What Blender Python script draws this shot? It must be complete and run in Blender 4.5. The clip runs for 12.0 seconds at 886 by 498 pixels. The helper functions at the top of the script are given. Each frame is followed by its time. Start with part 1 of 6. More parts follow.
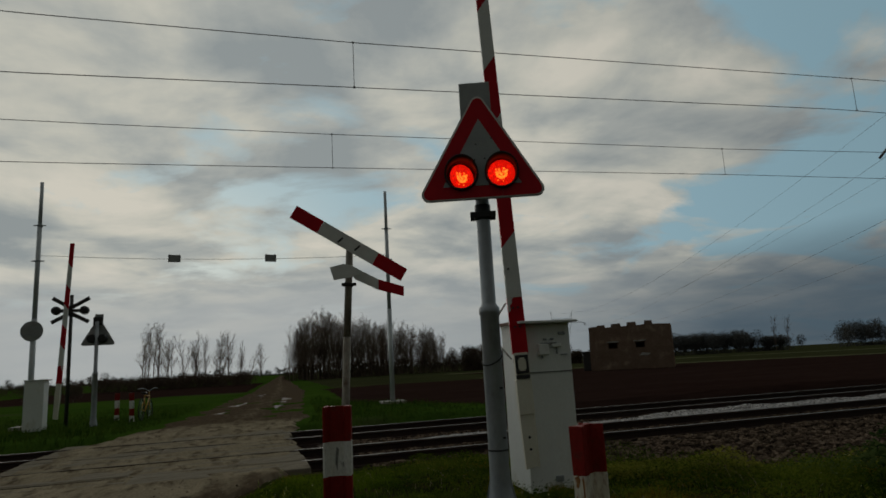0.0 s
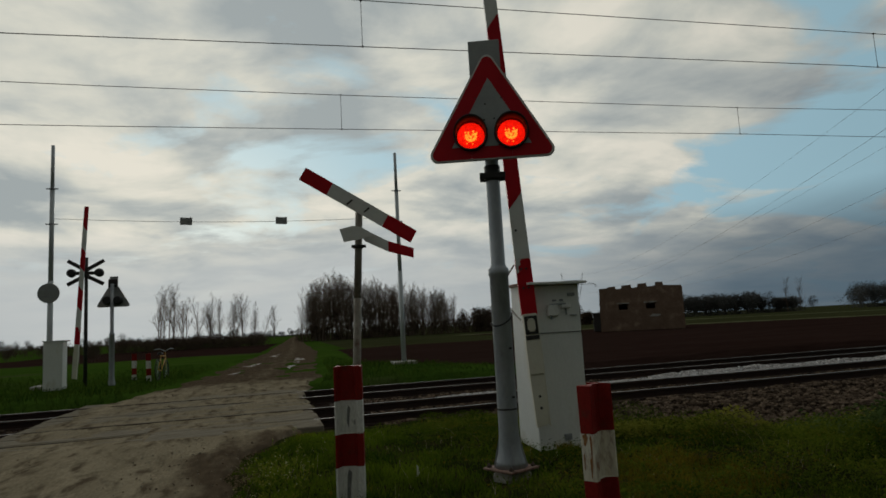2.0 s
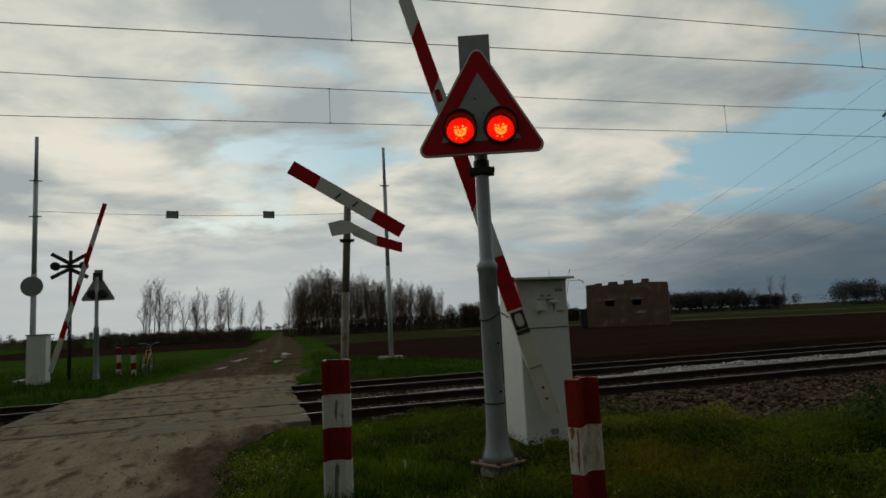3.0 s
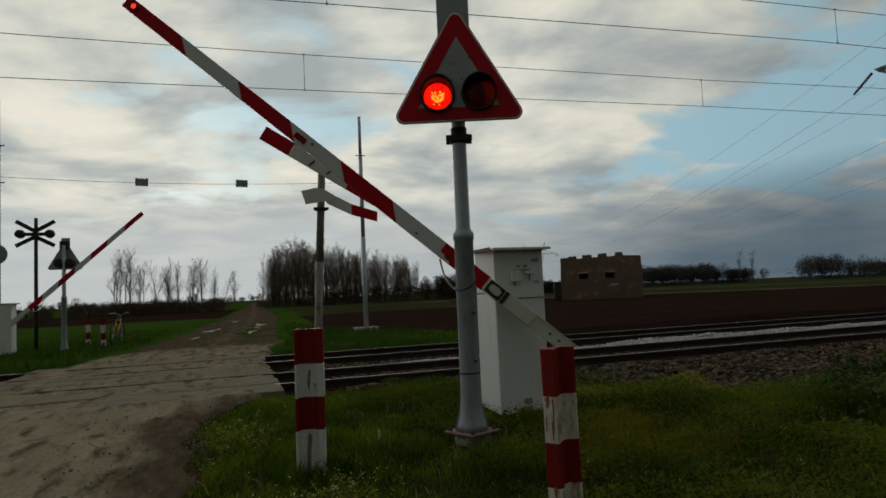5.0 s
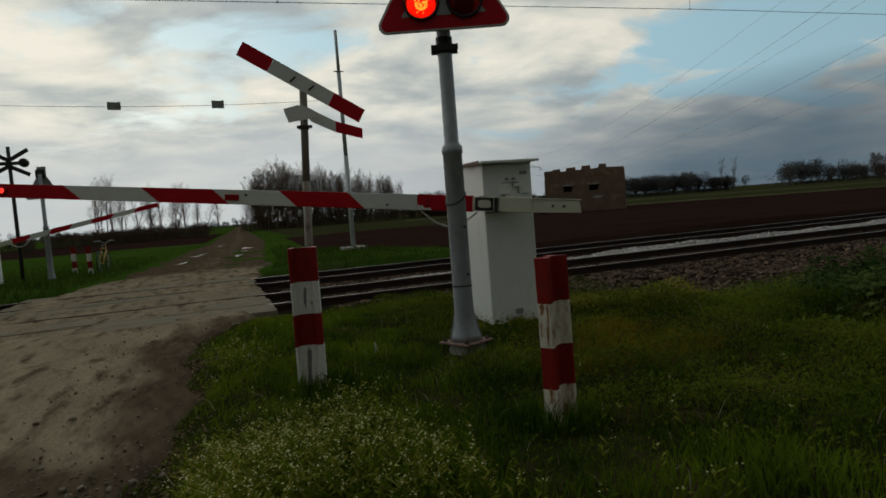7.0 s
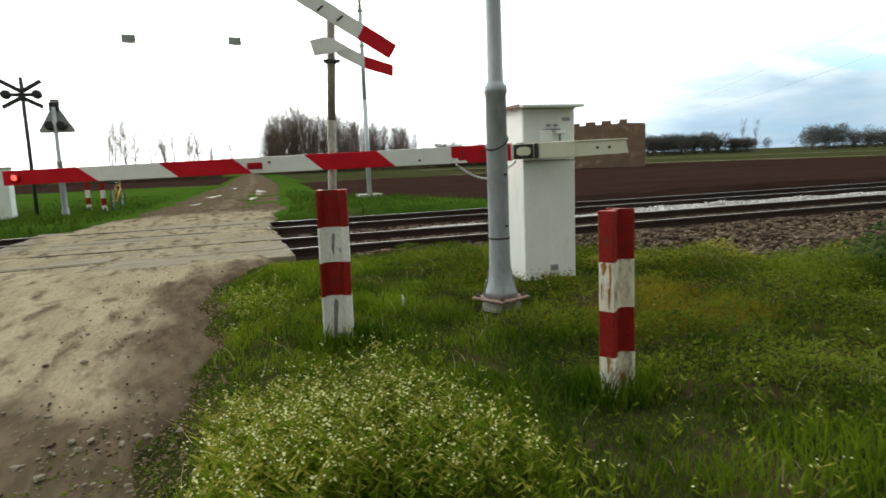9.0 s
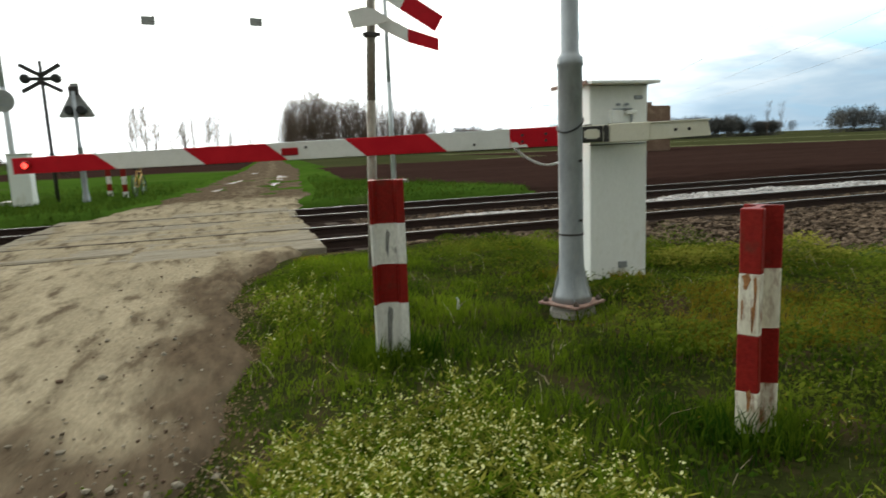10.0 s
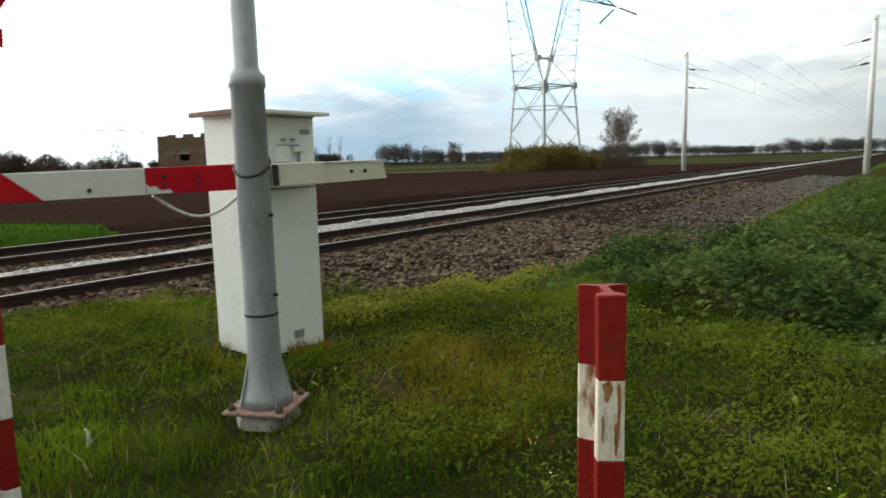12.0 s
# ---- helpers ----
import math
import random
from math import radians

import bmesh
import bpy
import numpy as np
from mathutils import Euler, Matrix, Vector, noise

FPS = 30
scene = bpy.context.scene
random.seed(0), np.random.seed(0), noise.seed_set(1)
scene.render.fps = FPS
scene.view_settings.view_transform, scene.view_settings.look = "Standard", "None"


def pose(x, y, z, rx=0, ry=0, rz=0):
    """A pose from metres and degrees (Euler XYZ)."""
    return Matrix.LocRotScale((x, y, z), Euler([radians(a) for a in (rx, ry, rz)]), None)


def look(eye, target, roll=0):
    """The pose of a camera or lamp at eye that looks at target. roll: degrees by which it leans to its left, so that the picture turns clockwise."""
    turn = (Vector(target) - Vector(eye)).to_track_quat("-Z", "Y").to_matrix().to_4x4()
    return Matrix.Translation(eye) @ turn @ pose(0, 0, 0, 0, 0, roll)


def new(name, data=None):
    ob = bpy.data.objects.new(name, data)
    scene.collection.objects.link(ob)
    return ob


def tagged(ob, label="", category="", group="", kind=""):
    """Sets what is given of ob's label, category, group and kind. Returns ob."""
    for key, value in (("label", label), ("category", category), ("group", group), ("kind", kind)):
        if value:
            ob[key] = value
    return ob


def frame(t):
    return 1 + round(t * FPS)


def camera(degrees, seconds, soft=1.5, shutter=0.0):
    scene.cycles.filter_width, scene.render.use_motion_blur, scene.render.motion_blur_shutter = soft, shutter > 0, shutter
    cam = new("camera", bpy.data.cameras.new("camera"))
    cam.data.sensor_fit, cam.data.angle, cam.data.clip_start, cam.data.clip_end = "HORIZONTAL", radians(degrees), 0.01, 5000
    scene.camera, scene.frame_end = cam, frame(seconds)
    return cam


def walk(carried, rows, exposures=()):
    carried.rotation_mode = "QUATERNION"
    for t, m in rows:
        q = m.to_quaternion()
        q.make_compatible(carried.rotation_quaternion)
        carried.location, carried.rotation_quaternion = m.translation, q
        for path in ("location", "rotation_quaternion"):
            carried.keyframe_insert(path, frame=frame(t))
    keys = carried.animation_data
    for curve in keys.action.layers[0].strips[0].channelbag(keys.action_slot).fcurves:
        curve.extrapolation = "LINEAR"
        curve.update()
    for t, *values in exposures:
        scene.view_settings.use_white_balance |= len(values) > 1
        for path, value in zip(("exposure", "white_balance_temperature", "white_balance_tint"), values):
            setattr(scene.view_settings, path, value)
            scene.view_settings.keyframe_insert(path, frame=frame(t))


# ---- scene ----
cam = camera(69.2, 12.0, soft=1.65, shutter=0.08)
PATH = [
    (0, (-1.777, -4.651, 1.179), (-1.198, -2.769, 1.531), -3.1),
    (0.5, (-1.777, -4.651, 1.183), (-1.186, -2.768, 1.506), -2.9),
    (1, (-1.77, -4.638, 1.177), (-1.224, -2.736, 1.463), -2.5),
    (1.5, (-1.766, -4.645, 1.175), (-1.227, -2.738, 1.445), -2.9),
    (2, (-1.765, -4.646, 1.175), (-1.219, -2.737, 1.412), -3.1),
    (2.5, (-1.772, -4.645, 1.173), (-1.191, -2.746, 1.415), -2.7),
    (4.5, (-1.761, -4.612, 1.148), (-1.192, -2.698, 1.268), -3.1),
    (5, (-1.751, -4.573, 1.149), (-1.099, -2.688, 1.281), -2.5),
    (5.5, (-1.764, -4.605, 1.162), (-1.158, -2.702, 1.259), -2.3),
    (6, (-1.759, -4.603, 1.161), (-1.052, -2.735, 1.253), -0.3),
    (6.5, (-1.759, -4.594, 1.152), (-0.999, -2.748, 1.267), -3.6),
    (7, (-1.797, -4.562, 1.132), (-1.113, -2.686, 1.005), -4.4),
    (7.2, (-1.806, -4.53, 1.135), (-1.192, -2.637, 0.938), -4.4),
    (8.8, (-1.835, -4.325, 1.131), (-1.08, -2.503, 0.796), -1.3),
    (9, (-1.847, -4.176, 1.097), (-1.209, -2.3, 0.822), -2.2),
    (9.5, (-1.92, -3.882, 1.131), (-1.735, -1.917, 0.81), -5.1),
    (9.7, (-1.925, -3.778, 1.117), (-1.808, -1.835, 0.66), -5.4),
    (9.8, (-1.923, -3.71, 1.106), (-1.694, -1.775, 0.655), -4.5),
    (10, (-1.929, -3.539, 1.108), (-1.347, -1.652, 0.788), -2.4),
    (10.2, (-1.939, -3.383, 1.121), (-1.015, -1.63, 0.849), -4.2),
    (10.5, (-1.932, -3.239, 1.12), (-0.834, -1.594, 0.825), -3.2),
    (11, (-1.866, -2.88, 1.117), (-0.734, -1.26, 0.811), -3.0),
    (11.5, (-1.823, -2.629, 1.162), (-0.621, -1.049, 0.925), -4.2),
    (11.8, (-1.827, -2.494, 1.18), (-0.414, -1.11, 0.883), -1.4),
    (12, (-1.825, -2.371, 1.201), (-0.225, -1.201, 0.928), -1.4),
]
EXPOSURES = [(0.0, -0.35), (0.3, -0.25), (0.7, -0.15), (1.2, -0.05), (2.7, 0.05), (5.0, 0.1), (6.0, 0.3), (6.7, 0.25), (7.0, 0.2), (7.2, 0.9), (8.8, 2.4), (9.0, 2.4), (9.3, 1.6), (9.5, 1.15), (9.8, 1.6), (10.0, 2.3), (10.5, 2.15), (11.0, 2.25), (11.5, 1.60), (12.0, 2.22)]
walk(cam, [(t, look(eye, target, roll)) for t, eye, target, roll in PATH], EXPOSURES)

# ---- world and sun ----
SUN_DIR = Vector((-0.08, 0.97, 0.20)).normalized()


def build_world():
    w = bpy.data.worlds.new("evening_sky")
    scene.world = w
    w.use_nodes = True
    nt = w.node_tree
    nt.nodes.clear()
    N, L = nt.nodes.new, nt.links.new

    def math_(op, a, b=None, c=None):
        n = N("ShaderNodeMath")
        n.operation = op
        for i, v in enumerate((a, b, c)):
            if v is None:
                continue
            if isinstance(v, (int, float)):
                n.inputs[i].default_value = v
            else:
                L(v, n.inputs[i])
        return n.outputs[0]

    out, bg = N("ShaderNodeOutputWorld"), N("ShaderNodeBackground")
    L(bg.outputs[0], out.inputs[0])
    co = N("ShaderNodeTexCoord").outputs["Generated"]
    sep = N("ShaderNodeSeparateXYZ")
    L(co, sep.inputs[0])
    up = math_("MAXIMUM", sep.outputs[2], 0.0)
    den = math_("ADD", up, 0.16)
    comb = N("ShaderNodeCombineXYZ")
    L(math_("DIVIDE", sep.outputs[0], den), comb.inputs[0])
    L(math_("DIVIDE", sep.outputs[1], den), comb.inputs[1])

    def fbm(scale, detail, rough, dist, shift):
        mp = N("ShaderNodeMapping")
        mp.inputs["Location"].default_value = shift
        L(comb.outputs[0], mp.inputs[0])
        n = N("ShaderNodeTexNoise")
        n.inputs["Scale"].default_value, n.inputs["Detail"].default_value = scale, detail
        n.inputs["Roughness"].default_value, n.inputs["Distortion"].default_value = rough, dist
        L(mp.outputs[0], n.inputs["Vector"])
        return n.outputs[0]

    def ramp(v, stops):
        r = N("ShaderNodeValToRGB")
        e = r.color_ramp.elements
        while len(e) < len(stops):
            e.new(0.5)
        for el, (p, c) in zip(e, stops):
            el.position, el.color = p, (*c, 1)
        L(v, r.inputs[0])
        return r.outputs[0]

    def mix(f, a, b):
        m = N("ShaderNodeMix")
        m.data_type = "RGBA"
        L(f, m.inputs[0])
        for s, i in ((a, 6), (b, 7)):
            if isinstance(s, tuple):
                m.inputs[i].default_value = (*s, 1)
            else:
                L(s, m.inputs[i])
        return m.outputs[2]

    sky = N("ShaderNodeTexSky")
    sky.sky_type, sky.sun_disc = "NISHITA", False
    sky.sun_elevation, sky.sun_rotation = math.asin(SUN_DIR.z), math.atan2(SUN_DIR.x, SUN_DIR.y)
    sky.air_density, sky.dust_density, sky.ozone_density = 1.0, 1.5, 2.0
    clear = N("ShaderNodeVectorMath")
    clear.operation = "SCALE"
    L(sky.outputs[0], clear.inputs[0])
    clear.inputs["Scale"].default_value = 0.05
    blue = mix(ramp(up, [(0.0, (0.8, 0.8, 0.8)), (1.0, (0.8, 0.8, 0.8))]), clear.outputs[0], (0.38, 0.60, 0.70))
    # warmth round the low sun
    dot = N("ShaderNodeVectorMath")
    dot.operation = "DOT_PRODUCT"
    L(co, dot.inputs[0])
    dot.inputs[1].default_value = SUN_DIR
    glow = ramp(dot.outputs["Value"], [(0.45, (0, 0, 0)), (0.93, (0.7, 0.7, 0.7)), (1.0, (0.9, 0.9, 0.9))])
    puffs = fbm(1.75, 8, 0.54, 0.25, (0.7, 2.2, 0))
    body = ramp(puffs, [(0.38, (0.26, 0.30, 0.32)), (0.47, (0.38, 0.41, 0.405)), (0.54, (0.50, 0.52, 0.48)), (0.63, (0.70, 0.68, 0.60))])
    lit = ramp(puffs, [(0.37, (0.38, 0.42, 0.42)), (0.47, (0.54, 0.56, 0.52)), (0.55, (0.70, 0.69, 0.60)), (0.64, (0.82, 0.78, 0.67))])
    clouds = mix(glow, body, lit)
    # broken cloud, torn widest to the right of the sunset
    rift = N("ShaderNodeVectorMath")
    rift.operation = "DOT_PRODUCT"
    L(co, rift.inputs[0])
    rift.inputs[1].default_value = Vector((0.80, 0.52, 0.30)).normalized()
    tear = ramp(rift.outputs["Value"], [(0.93, (0, 0, 0)), (0.995, (0.23, 0.23, 0.23))])
    cover = ramp(math_("SUBTRACT", fbm(1.6, 7, 0.55, 0.4, (3.4, 0.9, 4.0)), tear), [(0.33, (0, 0, 0)), (0.44, (1, 1, 1))])
    both = mix(cover, blue, clouds)
    # slate bank of cloud low over the horizon, thinning far along the railway
    thin = N("ShaderNodeVectorMath")
    thin.operation = "DOT_PRODUCT"
    L(co, thin.inputs[0])
    thin.inputs[1].default_value = Vector((0.97, 0.22, 0.05)).normalized()
    slate = mix(ramp(thin.outputs["Value"], [(0.90, (0, 0, 0)), (0.99, (1, 1, 1))]), (0.095, 0.14, 0.18), (0.25, 0.275, 0.285))
    bank = ramp(math_("ADD", up, math_("MULTIPLY", fbm(0.5, 6, 0.5, 0.3, (5, 1, 2)), 0.12)), [(0.10, (0.95, 0.95, 0.95)), (0.155, (0.75, 0.75, 0.75)), (0.225, (0, 0, 0))])
    both = mix(bank, both, mix(ramp(dot.outputs["Value"], [(0.70, (0, 0, 0)), (0.97, (1, 1, 1))]), slate, (0.50, 0.53, 0.53)))
    # the deck of cloud is darker overhead and away from the sunset
    dim = ramp(math_("MULTIPLY_ADD", dot.outputs["Value"], 0.5, 0.5), [(0.0, (0.22, 0.215, 0.20)), (0.42, (0.36, 0.355, 0.34)), (0.55, (0.66, 0.66, 0.655)), (0.80, (0.83, 0.83, 0.83)), (0.95, (1, 1, 1))])
    both2 = N("ShaderNodeMix")
    both2.data_type, both2.blend_type = "RGBA", "MULTIPLY"
    both2.inputs[0].default_value = 1.0
    L(both, both2.inputs[6]), L(dim, both2.inputs[7])
    L(both2.outputs[2], bg.inputs[0])
    bg.inputs[1].default_value = 0.95


build_world()
sun = new("sun", bpy.data.lights.new("sun", "SUN"))
sun.data.energy, sun.data.angle, sun.data.color = 0.45, radians(30), (1.0, 0.92, 0.8)
sun.matrix_world = look((0, 0, 50), Vector((0, 0, 50)) - SUN_DIR)


# ---- materials ----
def shader(name):
    m = bpy.data.materials.new(name)
    m.use_nodes = True
    nt = m.node_tree
    return m, nt, nt.nodes["Principled BSDF"], nt.nodes.new, nt.links.new


def surface(name, a, b, rough=0.7, metal=0.0, scale=6.0, fine=60.0, bump=0.2, stain=None, stain_at=(0.55, 0.7), stain_scale=3.0, spread=0.25, island=0.0, spec=0.5, stretch=(1, 1, 1), bump_dist=0.01, rand=0.0, mud=None, lumps=0.0, grain=0.35):
    """Two colours mixed by coarse and fine noise, with stains, uneven gloss and relief."""
    m, nt, p, N, L = shader(name)
    co = N("ShaderNodeTexCoord").outputs["Object"]
    mp = N("ShaderNodeMapping")
    mp.inputs["Scale"].default_value = stretch
    L(co, mp.inputs[0])

    def noise_(s, d=4):
        n = N("ShaderNodeTexNoise")
        n.inputs["Scale"].default_value, n.inputs["Detail"].default_value, n.inputs["Roughness"].default_value = s, d, 0.6
        L(mp.outputs[0], n.inputs["Vector"])
        return n.outputs[0]

    def ramp(v, stops):
        r = N("ShaderNodeValToRGB")
        e = r.color_ramp.elements
        e[0].position, e[1].position = stops
        L(v, r.inputs[0])
        return r.outputs[0]

    def mix(f, c, d, kind="MIX"):
        x = N("ShaderNodeMix")
        x.data_type, x.blend_type = "RGBA", kind
        if isinstance(f, float):
            x.inputs[0].default_value = f
        else:
            L(f, x.inputs[0])
        for s, i in ((c, 6), (d, 7)):
            if isinstance(s, tuple):
                x.inputs[i].default_value = (*s, 1)
            else:
                L(s, x.inputs[i])
        return x.outputs[2]

    big, small = noise_(scale), noise_(fine, 3)
    col = mix(ramp(big, (0.5 - spread / 1.5, 0.5 + spread / 1.5)), a, b)
    col = mix(grain, col, mix(ramp(small, (0.3, 0.7)), tuple(v * 0.6 for v in a), tuple(min(1, v * 1.25) for v in b)))
    if stain:
        col = mix(ramp(noise_(stain_scale, 6), stain_at), col, stain)
    if mud:
        at = N("ShaderNodeAttribute")
        at.attribute_name = "mud"
        ad = N("ShaderNodeMath")
        ad.operation = "MULTIPLY_ADD"
        L(noise_(2.4, 8), ad.inputs[0])
        ad.inputs[1].default_value = 0.75
        L(at.outputs["Fac"], ad.inputs[2])
        wet = noise_(9.0, 4)
        col = mix(ramp(ad.outputs[0], (0.44, 0.80)), col, mix(ramp(wet, (0.35, 0.7)), mud, tuple(v * 1.7 for v in mud)))
    if island:
        g = N("ShaderNodeNewGeometry").outputs["Random Per Island"]
        h = N("ShaderNodeMapRange")
        h.inputs[3].default_value, h.inputs[4].default_value = 1 - island, 1 + island
        L(g, h.inputs[0])
        s = N("ShaderNodeVectorMath")
        s.operation = "SCALE"
        L(col, s.inputs[0]), L(h.outputs[0], s.inputs["Scale"])
        col = s.outputs[0]
    if rand:
        g = N("ShaderNodeObjectInfo").outputs["Random"]
        h = N("ShaderNodeMapRange")
        h.inputs[3].default_value, h.inputs[4].default_value = 1 - rand, 1 + rand
        L(g, h.inputs[0])
        s = N("ShaderNodeVectorMath")
        s.operation = "SCALE"
        L(col, s.inputs[0]), L(h.outputs[0], s.inputs["Scale"])
        col = s.outputs[0]
    L(col, p.inputs["Base Color"])
    r = N("ShaderNodeMapRange")
    r.inputs[3].default_value, r.inputs[4].default_value = max(0.03, rough - 0.12), min(1, rough + 0.12)
    L(big, r.inputs[0]), L(r.outputs[0], p.inputs["Roughness"])
    p.inputs["Metallic"].default_value, p.inputs["Specular IOR Level"].default_value = metal, spec
    if bump:
        bp = N("ShaderNodeBump")
        bp.inputs["Strength"].default_value, bp.inputs["Distance"].default_value = bump, bump_dist
        hgt = small
        if lumps:
            ad = N("ShaderNodeMath")
            ad.operation = "MULTIPLY_ADD"
            L(noise_(lumps, 6), ad.inputs[0])
            ad.inputs[1].default_value = 1.7
            L(small, ad.inputs[2])
            hgt = ad.outputs[0]
        L(hgt, bp.inputs["Height"]), L(bp.outputs[0], p.inputs["Normal"])
    return m


def glowing(name, colour, strength):
    m, nt, p, N, L = shader(name)
    p.inputs["Base Color"].default_value = (*(c * 0.3 for c in colour), 1)
    v = N("ShaderNodeTexVoronoi")
    v.inputs["Scale"].default_value = 34
    L(N("ShaderNodeTexCoord").outputs["Object"], v.inputs["Vector"])
    r = N("ShaderNodeMapRange")
    r.inputs[1].default_value, r.inputs[2].default_value, r.inputs[3].default_value, r.inputs[4].default_value = 0.0, 0.6, strength * 1.3, strength * 0.7
    L(v.outputs["Distance"], r.inputs[0]), L(r.outputs[0], p.inputs["Emission Strength"])
    p.inputs["Emission Color"].default_value = (*colour, 1)
    return m


def red_lens(name):
    m, nt, p, N, L = shader(name)
    out = nt.nodes["Material Output"]
    p.inputs["Base Color"].default_value, p.inputs["Roughness"].default_value = (0.18, 0.005, 0.007, 1), 0.15
    tr, mx = N("ShaderNodeBsdfTransparent"), N("ShaderNodeMixShader")
    tr.inputs[0].default_value = (1.0, 0.55, 0.4, 1)
    mx.inputs[0].default_value = 0.3
    L(tr.outputs[0], mx.inputs[1]), L(p.outputs[0], mx.inputs[2]), L(mx.outputs[0], out.inputs[0])
    return m


def leafy(name, a, b, island=0.4, rough=0.6, through_light=0.35):
    m, nt, p, N, L = shader(name)
    out = nt.nodes["Material Output"]
    g = N("ShaderNodeNewGeometry").outputs["Random Per Island"]
    n = N("ShaderNodeTexNoise")
    n.inputs["Scale"].default_value, n.inputs["Detail"].default_value = 1.3, 5
    L(N("ShaderNodeTexCoord").outputs["Object"], n.inputs["Vector"])
    ad = N("ShaderNodeMath")
    ad.operation = "MULTIPLY_ADD"
    L(n.outputs[0], ad.inputs[0])
    ad.inputs[1].default_value = 2.6
    sb = N("ShaderNodeMath")
    sb.operation = "MULTIPLY_ADD"
    L(g, sb.inputs[0])
    sb.inputs[1].default_value, sb.inputs[2].default_value = 0.5, -1.05
    L(sb.outputs[0], ad.inputs[2])
    x = N("ShaderNodeMix")
    x.data_type = "RGBA"
    L(ad.outputs[0], x.inputs[0])
    x.inputs[6].default_value, x.inputs[7].default_value = (*a, 1), (*b, 1)
    L(x.outputs[2], p.inputs["Base Color"])
    p.inputs["Roughness"].default_value, p.inputs["Specular IOR Level"].default_value = rough, 0.0
    t, mx = N("ShaderNodeBsdfTranslucent"), N("ShaderNodeMixShader")
    L(x.outputs[2], t.inputs[0])
    mx.inputs[0].default_value = through_light
    L(p.outputs[0], mx.inputs[1]), L(t.outputs[0], mx.inputs[2]), L(mx.outputs[0], out.inputs[0])
    return m


